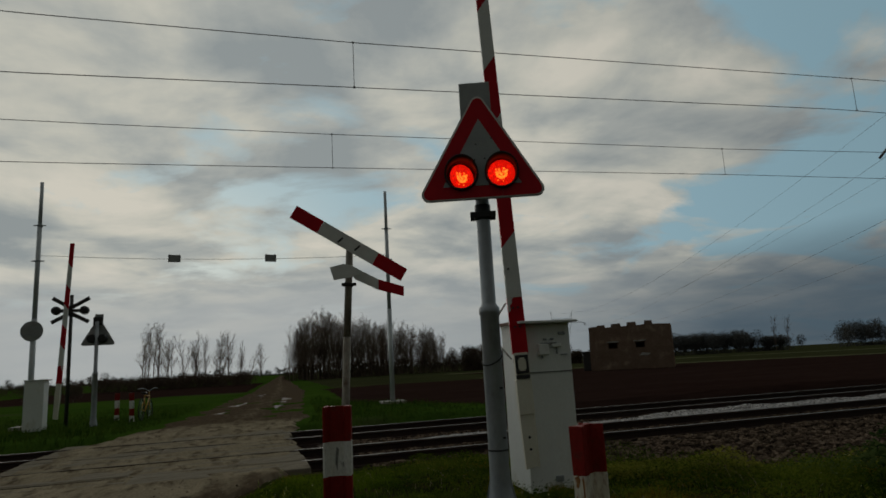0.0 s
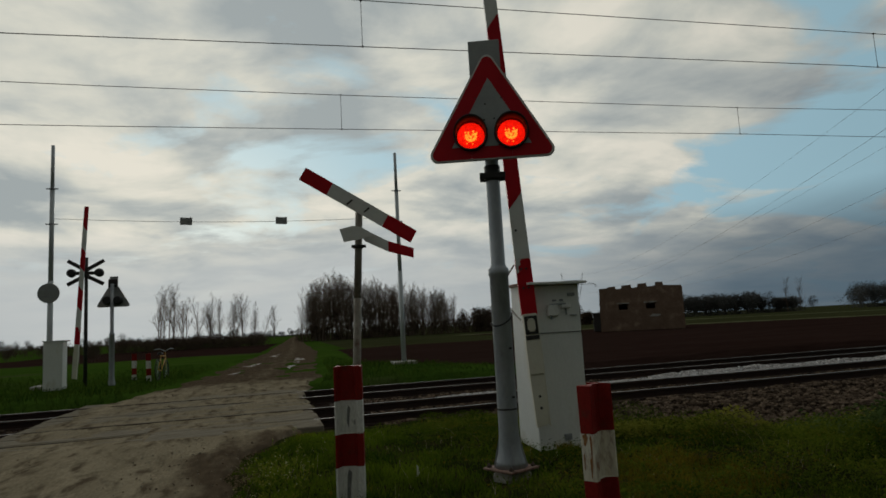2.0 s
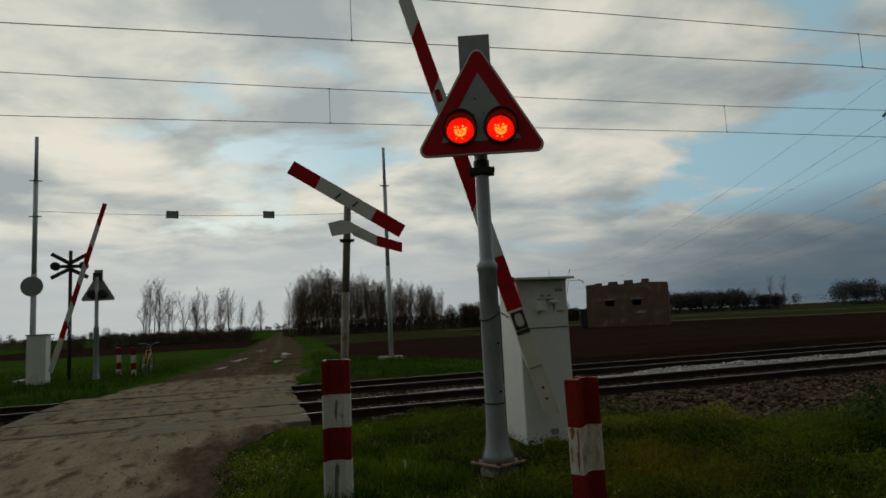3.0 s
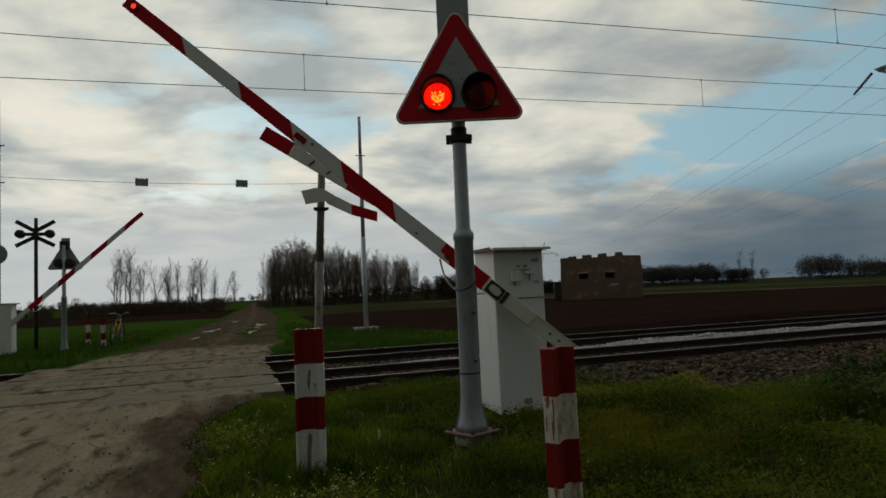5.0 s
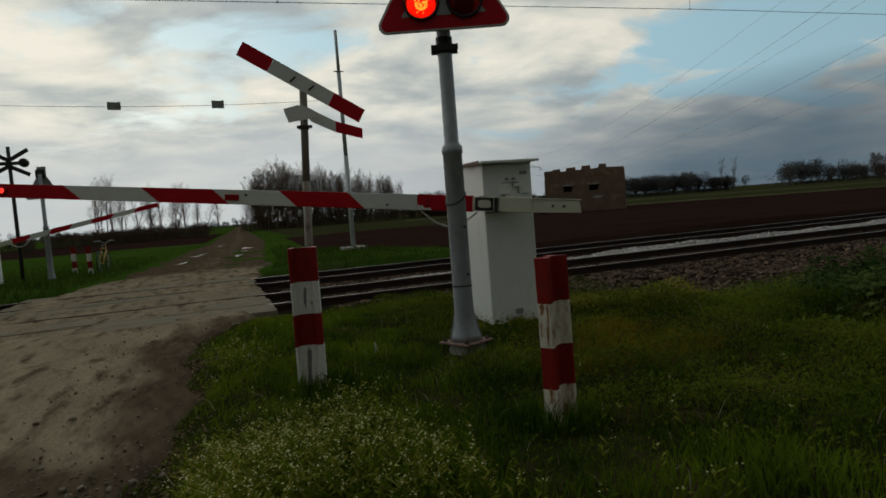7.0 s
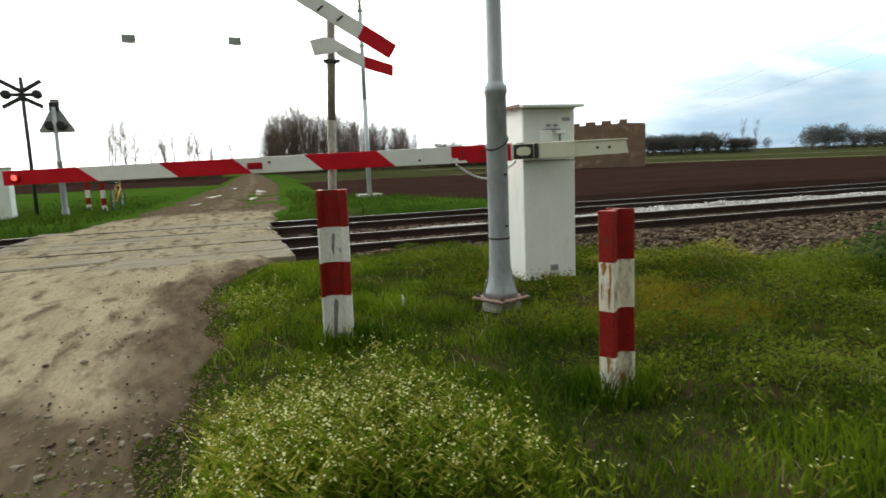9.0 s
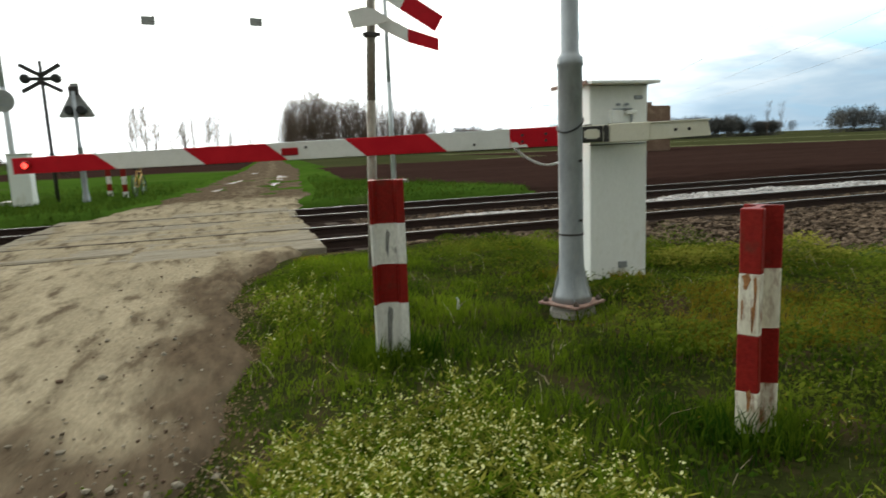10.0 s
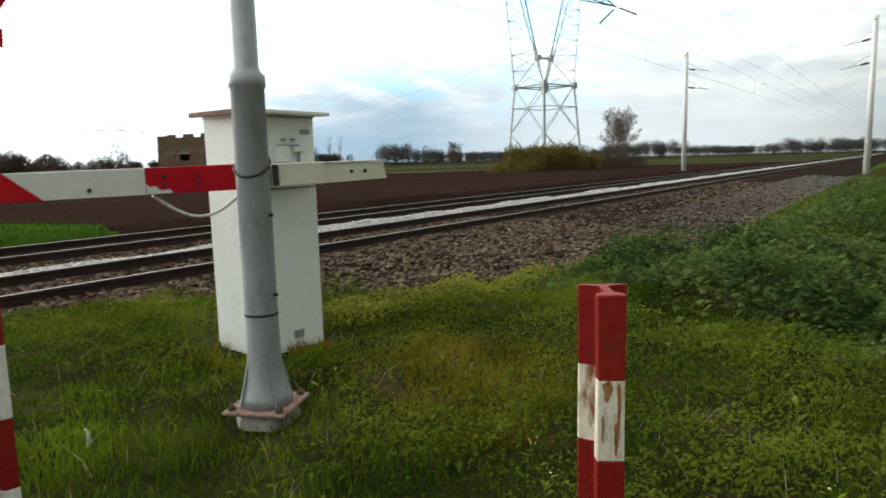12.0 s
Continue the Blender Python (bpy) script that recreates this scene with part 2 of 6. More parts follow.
M = dict(
    red=surface("red_paint", (0.28, 0.006, 0.010), (0.34, 0.010, 0.014), 0.45, scale=9, fine=90, bump=0.08, stain=(0.17, 0.02, 0.015), stain_at=(0.58, 0.75), stain_scale=7, grain=0.1, spec=0.15),
    bright_red=surface("reflective_red", (0.44, 0.006, 0.016), (0.52, 0.010, 0.020), 0.4, scale=7, fine=80, bump=0.05, stain=(0.30, 0.02, 0.02), stain_at=(0.6, 0.8), grain=0.1, spec=0.15),
    post_red=surface("post_red_paint", (0.20, 0.010, 0.008), (0.26, 0.016, 0.011), 0.55, scale=8, fine=70, bump=0.3, stain=(0.14, 0.03, 0.018), stain_at=(0.55, 0.72), stain_scale=9, spec=0.15),
    post_white=surface("post_white_paint", (0.68, 0.66, 0.60), (0.79, 0.78, 0.74), 0.6, scale=7, fine=70, bump=0.3, stain=(0.12, 0.11, 0.10), stain_at=(0.57, 0.64), stain_scale=9, stretch=(1, 1, 0.45)),
    post_black=surface("peeled_patch", (0.13, 0.13, 0.13), (0.30, 0.29, 0.27), 0.8, scale=20, fine=80),
    white=surface("white_paint", (0.66, 0.66, 0.63), (0.76, 0.76, 0.73), 0.5, scale=4, fine=70, bump=0.06, stain=(0.52, 0.50, 0.44), stain_at=(0.55, 0.8), stain_scale=4, grain=0.1),
    cabinet=surface("cream_white_enamel", (0.77, 0.78, 0.75), (0.83, 0.84, 0.81), 0.45, scale=3, fine=60, bump=0.02, stain=(0.58, 0.56, 0.46), stain_at=(0.56, 0.8), stain_scale=3.5, stretch=(1, 1, 0.5), grain=0.1),
    cream=surface("yellowed_enamel", (0.66, 0.62, 0.50), (0.72, 0.69, 0.58), 0.5, scale=4, fine=60, bump=0.08, stain=(0.4, 0.3, 0.18), stain_at=(0.64, 0.78), stain_scale=6, grain=0.1),
    zinc=surface("galvanised_steel", (0.28, 0.30, 0.32), (0.40, 0.42, 0.44), 0.5, 0.55, scale=9, fine=50, bump=0.08, stain=(0.2, 0.2, 0.2), stain_at=(0.58, 0.75), stain_scale=5, stretch=(1, 1, 0.5), grain=0.1),
    sign_back=surface("grey_sign_metal", (0.30, 0.31, 0.31), (0.38, 0.39, 0.38), 0.6, 0.3, scale=6, fine=60, bump=0.05, grain=0.1),
    dark=surface("dark_steel", (0.025, 0.024, 0.024), (0.05, 0.045, 0.042), 0.6, 0.3, scale=12, fine=80, bump=0.2),
    black=surface("black_rubber", (0.012, 0.012, 0.013), (0.022, 0.022, 0.023), 0.6, scale=20, fine=90, bump=0.1),
    rust=surface("rusted_plate", (0.22, 0.12, 0.09), (0.34, 0.22, 0.18), 0.85, 0.1, scale=14, fine=70, bump=0.4, stain=(0.12, 0.06, 0.04), stain_at=(0.5, 0.7), stain_scale=12),
    pole_rust=surface("weathered_brown_pole", (0.20, 0.18, 0.15), (0.28, 0.25, 0.20), 0.7, 0.3, scale=8, fine=60, bump=0.2, stain=(0.10, 0.05, 0.03), stain_at=(0.54, 0.72), stain_scale=14, stretch=(1, 1, 0.4)),
    concrete=surface("old_concrete", (0.30, 0.28, 0.25), (0.40, 0.38, 0.34), 0.9, scale=5, fine=45, bump=0.5, stain=(0.2, 0.17, 0.13), stain_at=(0.5, 0.72)),
    sleeper=surface("sleeper_concrete", (0.07, 0.055, 0.046), (0.12, 0.095, 0.08), 0.95, scale=5, fine=40, bump=0.5, spec=0.0),
    rail=surface("rusty_rail", (0.026, 0.013, 0.010), (0.05, 0.027, 0.020), 0.8, 0.2, scale=6, fine=50, bump=0.3),
    rail_top=surface("worn_rail_head", (0.12, 0.105, 0.095), (0.20, 0.18, 0.165), 0.6, 0.3, scale=3, fine=40, bump=0.03),
    stones=surface("brown_ballast", (0.030, 0.020, 0.015), (0.165, 0.120, 0.086), 0.9, scale=4, fine=30, bump=0.4, island=0.8, spec=0.0),
    grey_gravel=surface("grey_track_gravel", (0.085, 0.076, 0.066), (0.150, 0.136, 0.120), 0.95, scale=4, fine=30, bump=0.3, island=0.4, spec=0.0),
    ballast=surface("ballast_bed", (0.018, 0.012, 0.010), (0.045, 0.031, 0.026), 0.95, scale=9, fine=26, bump=1.0, bump_dist=0.05, spec=0.0),
    pale_stones=surface("pale_crushed_stone", (0.50, 0.47, 0.46), (0.62, 0.59, 0.58), 0.9, scale=5, fine=30, bump=0.3, island=0.3, spec=0.0),
    road=surface("dusty_dirt_road", (0.206, 0.166, 0.111), (0.318, 0.262, 0.180), 0.95, scale=1.5, fine=26, bump=0.45, stain=(0.10, 0.075, 0.05), stain_at=(0.50, 0.66), stain_scale=3.1, spread=0.22, bump_dist=0.022, spec=0.0, stretch=(1.6, 0.5, 1), mud=(0.070, 0.051, 0.034), lumps=5.0),
    mud=surface("damp_mud", (0.085, 0.055, 0.04), (0.14, 0.095, 0.07), 0.8, scale=3, fine=24, bump=0.8, bump_dist=0.03, spec=0.0),
    deck=surface("muddy_deck_timber", (0.18, 0.15, 0.115), (0.28, 0.245, 0.19), 0.95, scale=2.0, fine=28, bump=0.6, stain=(0.10, 0.075, 0.055), stain_at=(0.55, 0.70), stain_scale=2.5, stretch=(0.4, 2, 1), rand=0.05, spec=0.0),
    # soil colour darkened to imitate shade in the gaps between grass lumps
    turf=surface("turf_soil", (0.016, 0.018, 0.006), (0.034, 0.040, 0.011), 0.95, scale=1.6, fine=24, bump=0.8, stain=(0.075, 0.05, 0.028), stain_at=(0.50, 0.66), stain_scale=2.2, bump_dist=0.03, spec=0.0),
    meadow=surface("spring_meadow", (0.025, 0.055, 0.007), (0.052, 0.097, 0.013), 0.95, scale=0.25, fine=6, bump=0.8, bump_dist=0.08, stain=(0.055, 0.06, 0.025), stain_scale=0.12, spec=0.0),
    plough=surface("ploughed_soil", (0.024, 0.0125, 0.010), (0.037, 0.021, 0.017), 0.95, scale=0.3, fine=3.0, bump=0.9, bump_dist=0.12, stretch=(0.35, 1.6, 1), spec=0.0),
    stubble=surface("pale_stubble_strip", (0.085, 0.09, 0.045), (0.125, 0.125, 0.065), 0.95, scale=0.2, fine=4, bump=0.4, spec=0.0),
    brick=surface("weathered_brick", (0.16, 0.105, 0.075), (0.235, 0.16, 0.115), 0.9, scale=1.2, fine=9, bump=0.5, stain=(0.33, 0.24, 0.17), stain_at=(0.55, 0.72), stain_scale=0.9, rand=0.15, spec=0.0),
    bark=surface("grey_bark", (0.12, 0.088, 0.068), (0.20, 0.155, 0.125), 0.95, scale=2, fine=20, bump=0.3, spec=0.0),
    scrub=leafy("winter_scrub", (0.05, 0.035, 0.026), (0.10, 0.075, 0.055)),
    reed=leafy("tan_willow_scrub", (0.10, 0.085, 0.025), (0.20, 0.145, 0.045)),
    # wide range: patchy greens, plus shadows between lumps put into the colour
    grass=leafy("grass_blades", (0.018, 0.048, 0.004), (0.165, 0.232, 0.015)),
    meadow_grass=leafy("meadow_blades", (0.018, 0.045, 0.006), (0.070, 0.110, 0.014)),
    moss=leafy("yellow_moss_tufts", (0.15, 0.115, 0.012), (0.27, 0.20, 0.022)),
    post_rusty=surface("rust_stained_white_paint", (0.66, 0.58, 0.44), (0.78, 0.74, 0.64), 0.65, scale=9, fine=60, bump=0.3, stain=(0.22, 0.075, 0.022), stain_at=(0.51, 0.66), stain_scale=19, stretch=(1, 1, 0.36)),
    dull_field=surface("dull_spring_field", (0.030, 0.034, 0.014), (0.052, 0.053, 0.023), 0.95, scale=0.1, fine=3, bump=0.5, spec=0.0),
    streak=surface("brown_rust_streaks", (0.19, 0.065, 0.018), (0.40, 0.19, 0.07), 0.85, scale=30, fine=90, bump=0.2),
    nettle=leafy("nettle_leaves", (0.017, 0.042, 0.011), (0.150, 0.190, 0.058)),
    litter=leafy("leaf_litter", (0.14, 0.088, 0.055), (0.30, 0.22, 0.145)),
    weed=leafy("weed_leaves", (0.022, 0.050, 0.005), (0.155, 0.185, 0.021)),
    petal=leafy("white_petals", (0.50, 0.49, 0.17), (0.70, 0.68, 0.38), through_light=0.3),
    bud=leafy("yellow_green_buds", (0.14, 0.155, 0.020), (0.30, 0.285, 0.05)),
    dry=leafy("dry_stalks", (0.30, 0.24, 0.15), (0.45, 0.38, 0.26)),
    yellow=surface("yellow_box_paint", (0.42, 0.22, 0.02), (0.50, 0.27, 0.03), 0.55, scale=5, fine=50, bump=0.1, stain=(0.25, 0.12, 0.02)),
    pylon=surface("pylon_steel", (0.38, 0.42, 0.44), (0.48, 0.52, 0.54), 0.6, 0.5, scale=1, fine=10, bump=0.0),
    mast=surface("pale_painted_steel", (0.46, 0.49, 0.51), (0.58, 0.61, 0.63), 0.5, 0.15, scale=6, fine=40, bump=0.03, grain=0.1, stretch=(1, 1, 0.4)),
    wire=surface("overhead_wire", (0.10, 0.095, 0.09), (0.14, 0.13, 0.12), 0.5, 0.5, scale=1, fine=10, bump=0.0),
    insulator=surface("brown_insulator", (0.05, 0.04, 0.035), (0.09, 0.07, 0.06), 0.3, scale=3, fine=20, bump=0.0),
    lens=red_lens("red_lamp_lens"),
    lit=glowing("lit_red_lamp", (1.0, 0.026, 0.012), 2.3),
    core=glowing("lamp_filament_glow", (1.0, 0.46, 0.07), 5.5),
    tip_glow=glowing("tip_lamp_glow", (1.0, 0.03, 0.02), 1.6),
    rubber_tyre=surface("tyre", (0.015, 0.015, 0.015), (0.03, 0.03, 0.03), 0.8, scale=30, fine=90),
    water=surface("puddle_water", (0.10, 0.085, 0.07), (0.16, 0.14, 0.12), 0.60, scale=1, fine=8, bump=0.03, spec=0.02),
    # distance haze is put into this grey twig colour
    haze_tree=leafy("haze_grey_tree_mass", (0.060, 0.060, 0.056), (0.115, 0.112, 0.105)),
)


# ---- mesh helpers ----
def bm_box(bm, size, centre=(0, 0, 0), m=None, bevel=0.0, mat=0):
    t = bmesh.new()
    bmesh.ops.create_cube(t, size=1, matrix=Matrix.Translation(centre) @ Matrix.Diagonal((*size, 1)))
    if bevel:
        bmesh.ops.bevel(t, geom=t.edges[:], offset=bevel, segments=1, affect="EDGES")
    return bm_join(bm, t, m, mat)


def bm_join(bm, t, m=None, mat=0):
    if m is not None:
        bmesh.ops.transform(t, matrix=m, verts=t.verts)
    vs = [bm.verts.new(v.co) for v in t.verts]
    t.verts.index_update()
    fs = []
    for f in t.faces:
        try:
            nf = bm.faces.new([vs[v.index] for v in f.verts])
        except ValueError:
            continue
        nf.material_index, nf.smooth = mat, f.smooth
        fs.append(nf)
    t.free()
    return fs


def bm_tube(bm, p0, p1, r0, r1=None, seg=10, mat=0, smooth=True, caps=True):
    r1 = r0 if r1 is None else r1
    p0, p1 = Vector(p0), Vector(p1)
    q = (p1 - p0).to_track_quat("Z", "Y")
    rings = []
    for p, r in ((p0, r0), (p1, r1)):
        rings.append([bm.verts.new(p + q @ Vector((r * math.cos(a), r * math.sin(a), 0))) for a in [2 * math.pi * i / seg for i in range(seg)]])
    for i in range(seg):
        f = bm.faces.new((rings[0][i], rings[0][(i + 1) % seg], rings[1][(i + 1) % seg], rings[1][i]))
        f.smooth, f.material_index = smooth, mat
    if caps:
        bm.faces.new(rings[1]).material_index = mat
        bm.faces.new(rings[0][::-1]).material_index = mat


def bm_lathe(bm, prof, seg=20, m=None, mat=0):
    """prof: (radius, z) from bottom to top."""
    m = m or Matrix()
    rings = [[bm.verts.new(m @ Vector((r * math.cos(2 * math.pi * i / seg), r * math.sin(2 * math.pi * i / seg), z))) for i in range(seg)] for r, z in prof]
    for a, b in zip(rings, rings[1:]):
        for i in range(seg):
            f = bm.faces.new((a[i], a[(i + 1) % seg], b[(i + 1) % seg], b[i]))
            f.smooth, f.material_index = True, mat
    bm.faces.new(rings[-1]).material_index = mat
    bm.faces.new(rings[0][::-1]).material_index = mat


def bm_prism(bm, poly, t0, t1, m=None, mat=0):
    """A flat outline (x, z) given depth along y from t0 to t1."""
    m = m or Matrix()
    a = [bm.verts.new(m @ Vector((x, t0, z))) for x, z in poly]
    b = [bm.verts.new(m @ Vector((x, t1, z))) for x, z in poly]
    fs = [bm.faces.new(a), bm.faces.new(b[::-1])]
    for i in range(len(poly)):
        j = (i + 1) % len(poly)
        fs.append(bm.faces.new((a[j], a[i], b[i], b[j])))
    for f in fs:
        f.material_index = mat
    return fs


def finish(bm, name, mats):
    bmesh.ops.recalc_face_normals(bm, faces=bm.faces)
    me = bpy.data.meshes.new(name)
    bm.to_mesh(me)
    bm.free()
    for m in (mats if isinstance(mats, (list, tuple)) else [mats]):
        me.materials.append(m)
    return me


def part(name, bm, mats, parent, label=""):
    ob = new(name, finish(bm, name, mats))
    ob.parent = parent
    return tagged(ob, label)


def thing(name, m, label, category, group="", kind=""):
    ob = new(name)
    ob.matrix_basis = m
    return tagged(ob, label, category, group, kind)


def raw_mesh(name, verts, faces, mats, idx=None, smooth=False):
    me = bpy.data.meshes.new(name)
    me.from_pydata(verts, [], faces)
    for m in (mats if isinstance(mats, (list, tuple)) else [mats]):
        me.materials.append(m)
    if idx is not None:
        me.polygons.foreach_set("material_index", np.asarray(idx, dtype=np.int32))
    if smooth:
        me.polygons.foreach_set("use_smooth", np.ones(len(me.polygons), dtype=bool))
    me.update()
    return me


# ---- lie of the land ----
RAILS = (5.30, 6.735, 8.76, 10.195)
RAIL_Z = -0.1
EDGE_Y = [-14, -8, -1.9, -0.3, 1.5, 3.0, 5.4, 10.2, 12.0, 14.2, 23.4, 43, 174, 400]
EDGE_L = [-6.2, -5.8, -5.5, -5.4, -5.4, -5.3, -5.2, -5.2, -4.7, -4.1, -3.3, -1.7, 4.6, 16]
EDGE_R = [-3.3, -2.6, -2.15, -2.05, -2.0, -1.85, -1.1, -0.9, -0.7, -0.2, 0.4, 2.0, 7.6, 19]
rng = np.random.default_rng(7)


def ss(a, b, x):
    t = np.clip((x - a) / (b - a), 0, 1)
    return t * t * (3 - 2 * t)


def wavy(x, y, k=1.0, seed=0.0):
    """Cheap rolling noise, about -1 to 1."""
    return (np.sin(x * 1.7 * k + 1.3 * np.sin(y * 1.1 * k + seed)) + np.sin(y * 2.3 * k + 1.7 * np.sin(x * 0.9 * k + seed * 2)) + 0.6 * np.sin((x + y) * 4.1 * k + seed) * np.sin((x - y) * 3.7 * k)) / 2.6


def foot_y(x):
    """Where the ballast meets the grass on the near side."""
    return 4.25 - 2.35 * ss(1.5, 3.1, x) - 1.1 * ss(4.3, 8.0, x)


def road_mask(x, y):
    l, r = np.interp(y, EDGE_Y, EDGE_L), np.interp(y, EDGE_Y, EDGE_R)
    return ss(-0.5, 0.15, np.minimum(x - l, r - x))


def ground_z(x, y):
    x, y = np.asarray(x, float), np.asarray(y, float)
    z = 0.02 + 0.03 * wavy(x, y, 0.6) + 0.022 * wavy(x, y, 2.1, 3)
    z = z + 0.07 * np.exp(-((x - 4.2) / 1.6) ** 2 - ((y + 0.5) / 0.9) ** 2) - 0.14 * ss(1.5, 3.5, x) * ss(-1.0, -3.0, y)
    f = foot_y(x)
    near = np.clip((y - f + 2.1) / 2.1, 0, 1)
    low = np.where(x > 0, -0.36 * ss(0.8, 3.0, x) - 0.10, -0.12 - 0.3 * ss(-5.6, -7.5, x))
    z = z * (1 - near) + low * near
    bed = ss(f - 0.1, f + 0.5, y) * (1 - ss(11.6, 12.4, y))
    z = z * (1 - bed) + (-0.55) * bed
    far = ss(11.6, 12.6, y)
    z = z * (1 - far) + (-0.06 + 0.03 * wavy(x, y, 0.35) - 0.35 * ss(24, 60, y)) * far
    for mx, my, mh in ((-9.4, 12.8, 0.30), (-11.2, 13.2, 0.42), (-13.3, 12.7, 0.38), (-15.6, 13.3, 0.42), (-18.2, 12.9, 0.4)):
        z = z + mh * np.exp(-((x - mx) / 0.8) ** 2 - ((y - my) / 0.6) ** 2)
    out = ss(60, 160, np.hypot(x, y))
    z = z * (1 - out) + (-0.45) * out
    k = road_mask(x, y)
    return z * (1 - k) + np.minimum(z, -0.09 - 0.02 * ss(30, 60, y)) * k - 0.03 * k


def grid_lines(parts):
    out = []
    for a, b, n in parts:
        out += list(np.linspace(a, b, n, endpoint=False))
    return np.array(out + [parts[-1][1]])


def build_ground():
    gx = grid_lines([(-1500, -200, 8), (-200, -40, 16), (-40, -18, 20), (-18, -9, 40), (-9, 9, 120), (9, 40, 60), (40, 200, 90), (200, 1500, 8)])
    gy = grid_lines([(-1200, -100, 5), (-100, -12, 10), (-12, -5, 14), (-5, 5, 80), (5, 13, 40), (13, 40, 60), (40, 120, 40), (120, 300, 16), (300, 1800, 12)])
    X, Y = np.meshgrid(gx, gy)
    Z = ground_z(X, Y)
    nx, ny = len(gx), len(gy)
    verts = np.column_stack((X.ravel(), Y.ravel(), Z.ravel())).tolist()
    faces, idx = [], []
    for j in range(ny - 1):
        cy = (gy[j] + gy[j + 1]) / 2
        for i in range(nx - 1):
            cx = (gx[i] + gx[i + 1]) / 2
            a = j * nx + i
            faces.append((a, a + 1, a + nx + 1, a + nx))
            v = cy - 0.12 * cx
            edge_r = np.interp(cy, EDGE_Y, EDGE_R)
            k = 0 if cy < 12 and abs(cx) < 60 else 1
            w = cy + 0.8 * cx
            soil = v < 52 if cx < 28 else w < 113
            if cx > edge_r + 1.6 and cy > max(12.0, 20.1 - 2.5 * (cx - 2.3)) and soil and cx < 400:
                k = 2
            elif cx > 28 and (113 <= w < 121 or 196 <= w < 208):
                k = 3
            elif 20 < cx <= 28 and 52 <= v < 56:
                k = 3
            elif (cx > 28 and cy > 12) or (cx > edge_r + 3 and v < 420 and cy > 40):
                k = 4
            if cx < np.interp(cy, EDGE_Y, EDGE_L) - 1 and cy > 58 and cx > -32 and cy < 118:
                k = 2
            idx.append(k)
    g = new("ground", raw_mesh("ground", verts, faces, [M["turf"], M["meadow"], M["plough"], M["stubble"], M["dull_field"]], idx, True))
    tagged(g, "grassy verge, green fields and dark ploughed soil", "ground", kind="structure")


build_ground()


def build_road():
    ys = np.concatenate((np.linspace(-14, -5, 40), np.linspace(-5, 5, 130)[1:], np.linspace(5, 11.5, 190)[1:], np.linspace(11.5, 15, 26)[1:], np.linspace(15, 45, 90)[1:], np.linspace(45, 400, 60)[1:]))
    n = 46
    verts, faces, muds = [], [], []
    for j, y in enumerate(ys):
        l, r = np.interp(y, EDGE_Y, EDGE_L), np.interp(y, EDGE_Y, EDGE_R)
        l, r = l - 0.12 * np.sin(y * 2.1) - 0.06 * np.sin(y * 5.3), r + 0.10 * np.sin(y * 1.7 + 1) + 0.05 * np.sin(y * 6.1)
        u = np.linspace(0, 1, n)
        x = l + (r - l) * u
        rut = -0.035 * (np.exp(-((u - 0.27) / 0.07) ** 2) + np.exp(-((u - 0.72) / 0.07) ** 2))
        z = -0.085 + 0.03 * np.sin(u * math.pi) + rut * (0.5 + 0.5 * np.sin(y * 0.7) ** 2) + 0.014 * wavy(x, np.full(n, y), 1.9, 2) + 0.007 * wavy(x, np.full(n, y), 6.3, 5)
        z = z
        z = z - 0.03 * ss(14, 20, y) - 0.06 * ss(24, 60, y) - 0.25 * ss(60, 160, y)
        over = ss(4.2, 4.7, y) * (1 - ss(10.8, 11.3, y))
        trodden = -0.100 + 0.010 * wavy(x, np.full(n, y), 1.3, 4) + 0.006 * wavy(x, np.full(n, y), 5.1, 6) - 0.012 * ss(0.5, 1.0, np.sin(y * 10.5 + 0.5 * np.sin(x * 1.3)))
        z = z * (1 - over) + trodden * over
        gap = min(abs(abs(y - q) - 0.075) for q in RAILS)
        if gap < 0.045:
            z = z - 0.035 * (0.6 + 0.4 * np.sin(x * 2.3 + y))
        if y > 12:
            z = z + 0.05 * ss(12, 16, y) * wavy(x, np.full(n, y), 1.1, 1)
        z[0] -= 0.06
        z[-1] -= 0.06
        verts += np.column_stack((x, np.full(n, y), z)).tolist()
        k = 0.85 * ss(0.74, 0.94, u + 0.03 * np.sin(y * 3.1)) * (1 - ss(3.5, 5.5, y)) + 0.3 * ss(0.12, 0.0, u) + 0.95 * ss(11.8, 15.5, y) + 0.78 * ss(0.0, -1.0, y + 0.5 * ss(-3.0, -2.3, x) + 0.15 * np.sin(x * 7))
        muds += np.clip(k - 0.25 * np.exp(-((u - 0.55) / 0.1) ** 2) * (y > 15), 0, 1).tolist()
        if j:
            for i in range(n - 1):
                a = (j - 1) * n + i
                faces.append((a, a + 1, a + n + 1, a + n))
    me = raw_mesh("road", verts, faces, M["road"], smooth=True)
    me.attributes.new("mud", "FLOAT", "POINT").data.foreach_set("value", 0.5 * np.array(muds, dtype=np.float32))
    ob = new("road", me)
    tagged(ob, "pale dusty dirt road with muddy edges and ruts", "road", kind="structure")


build_road()


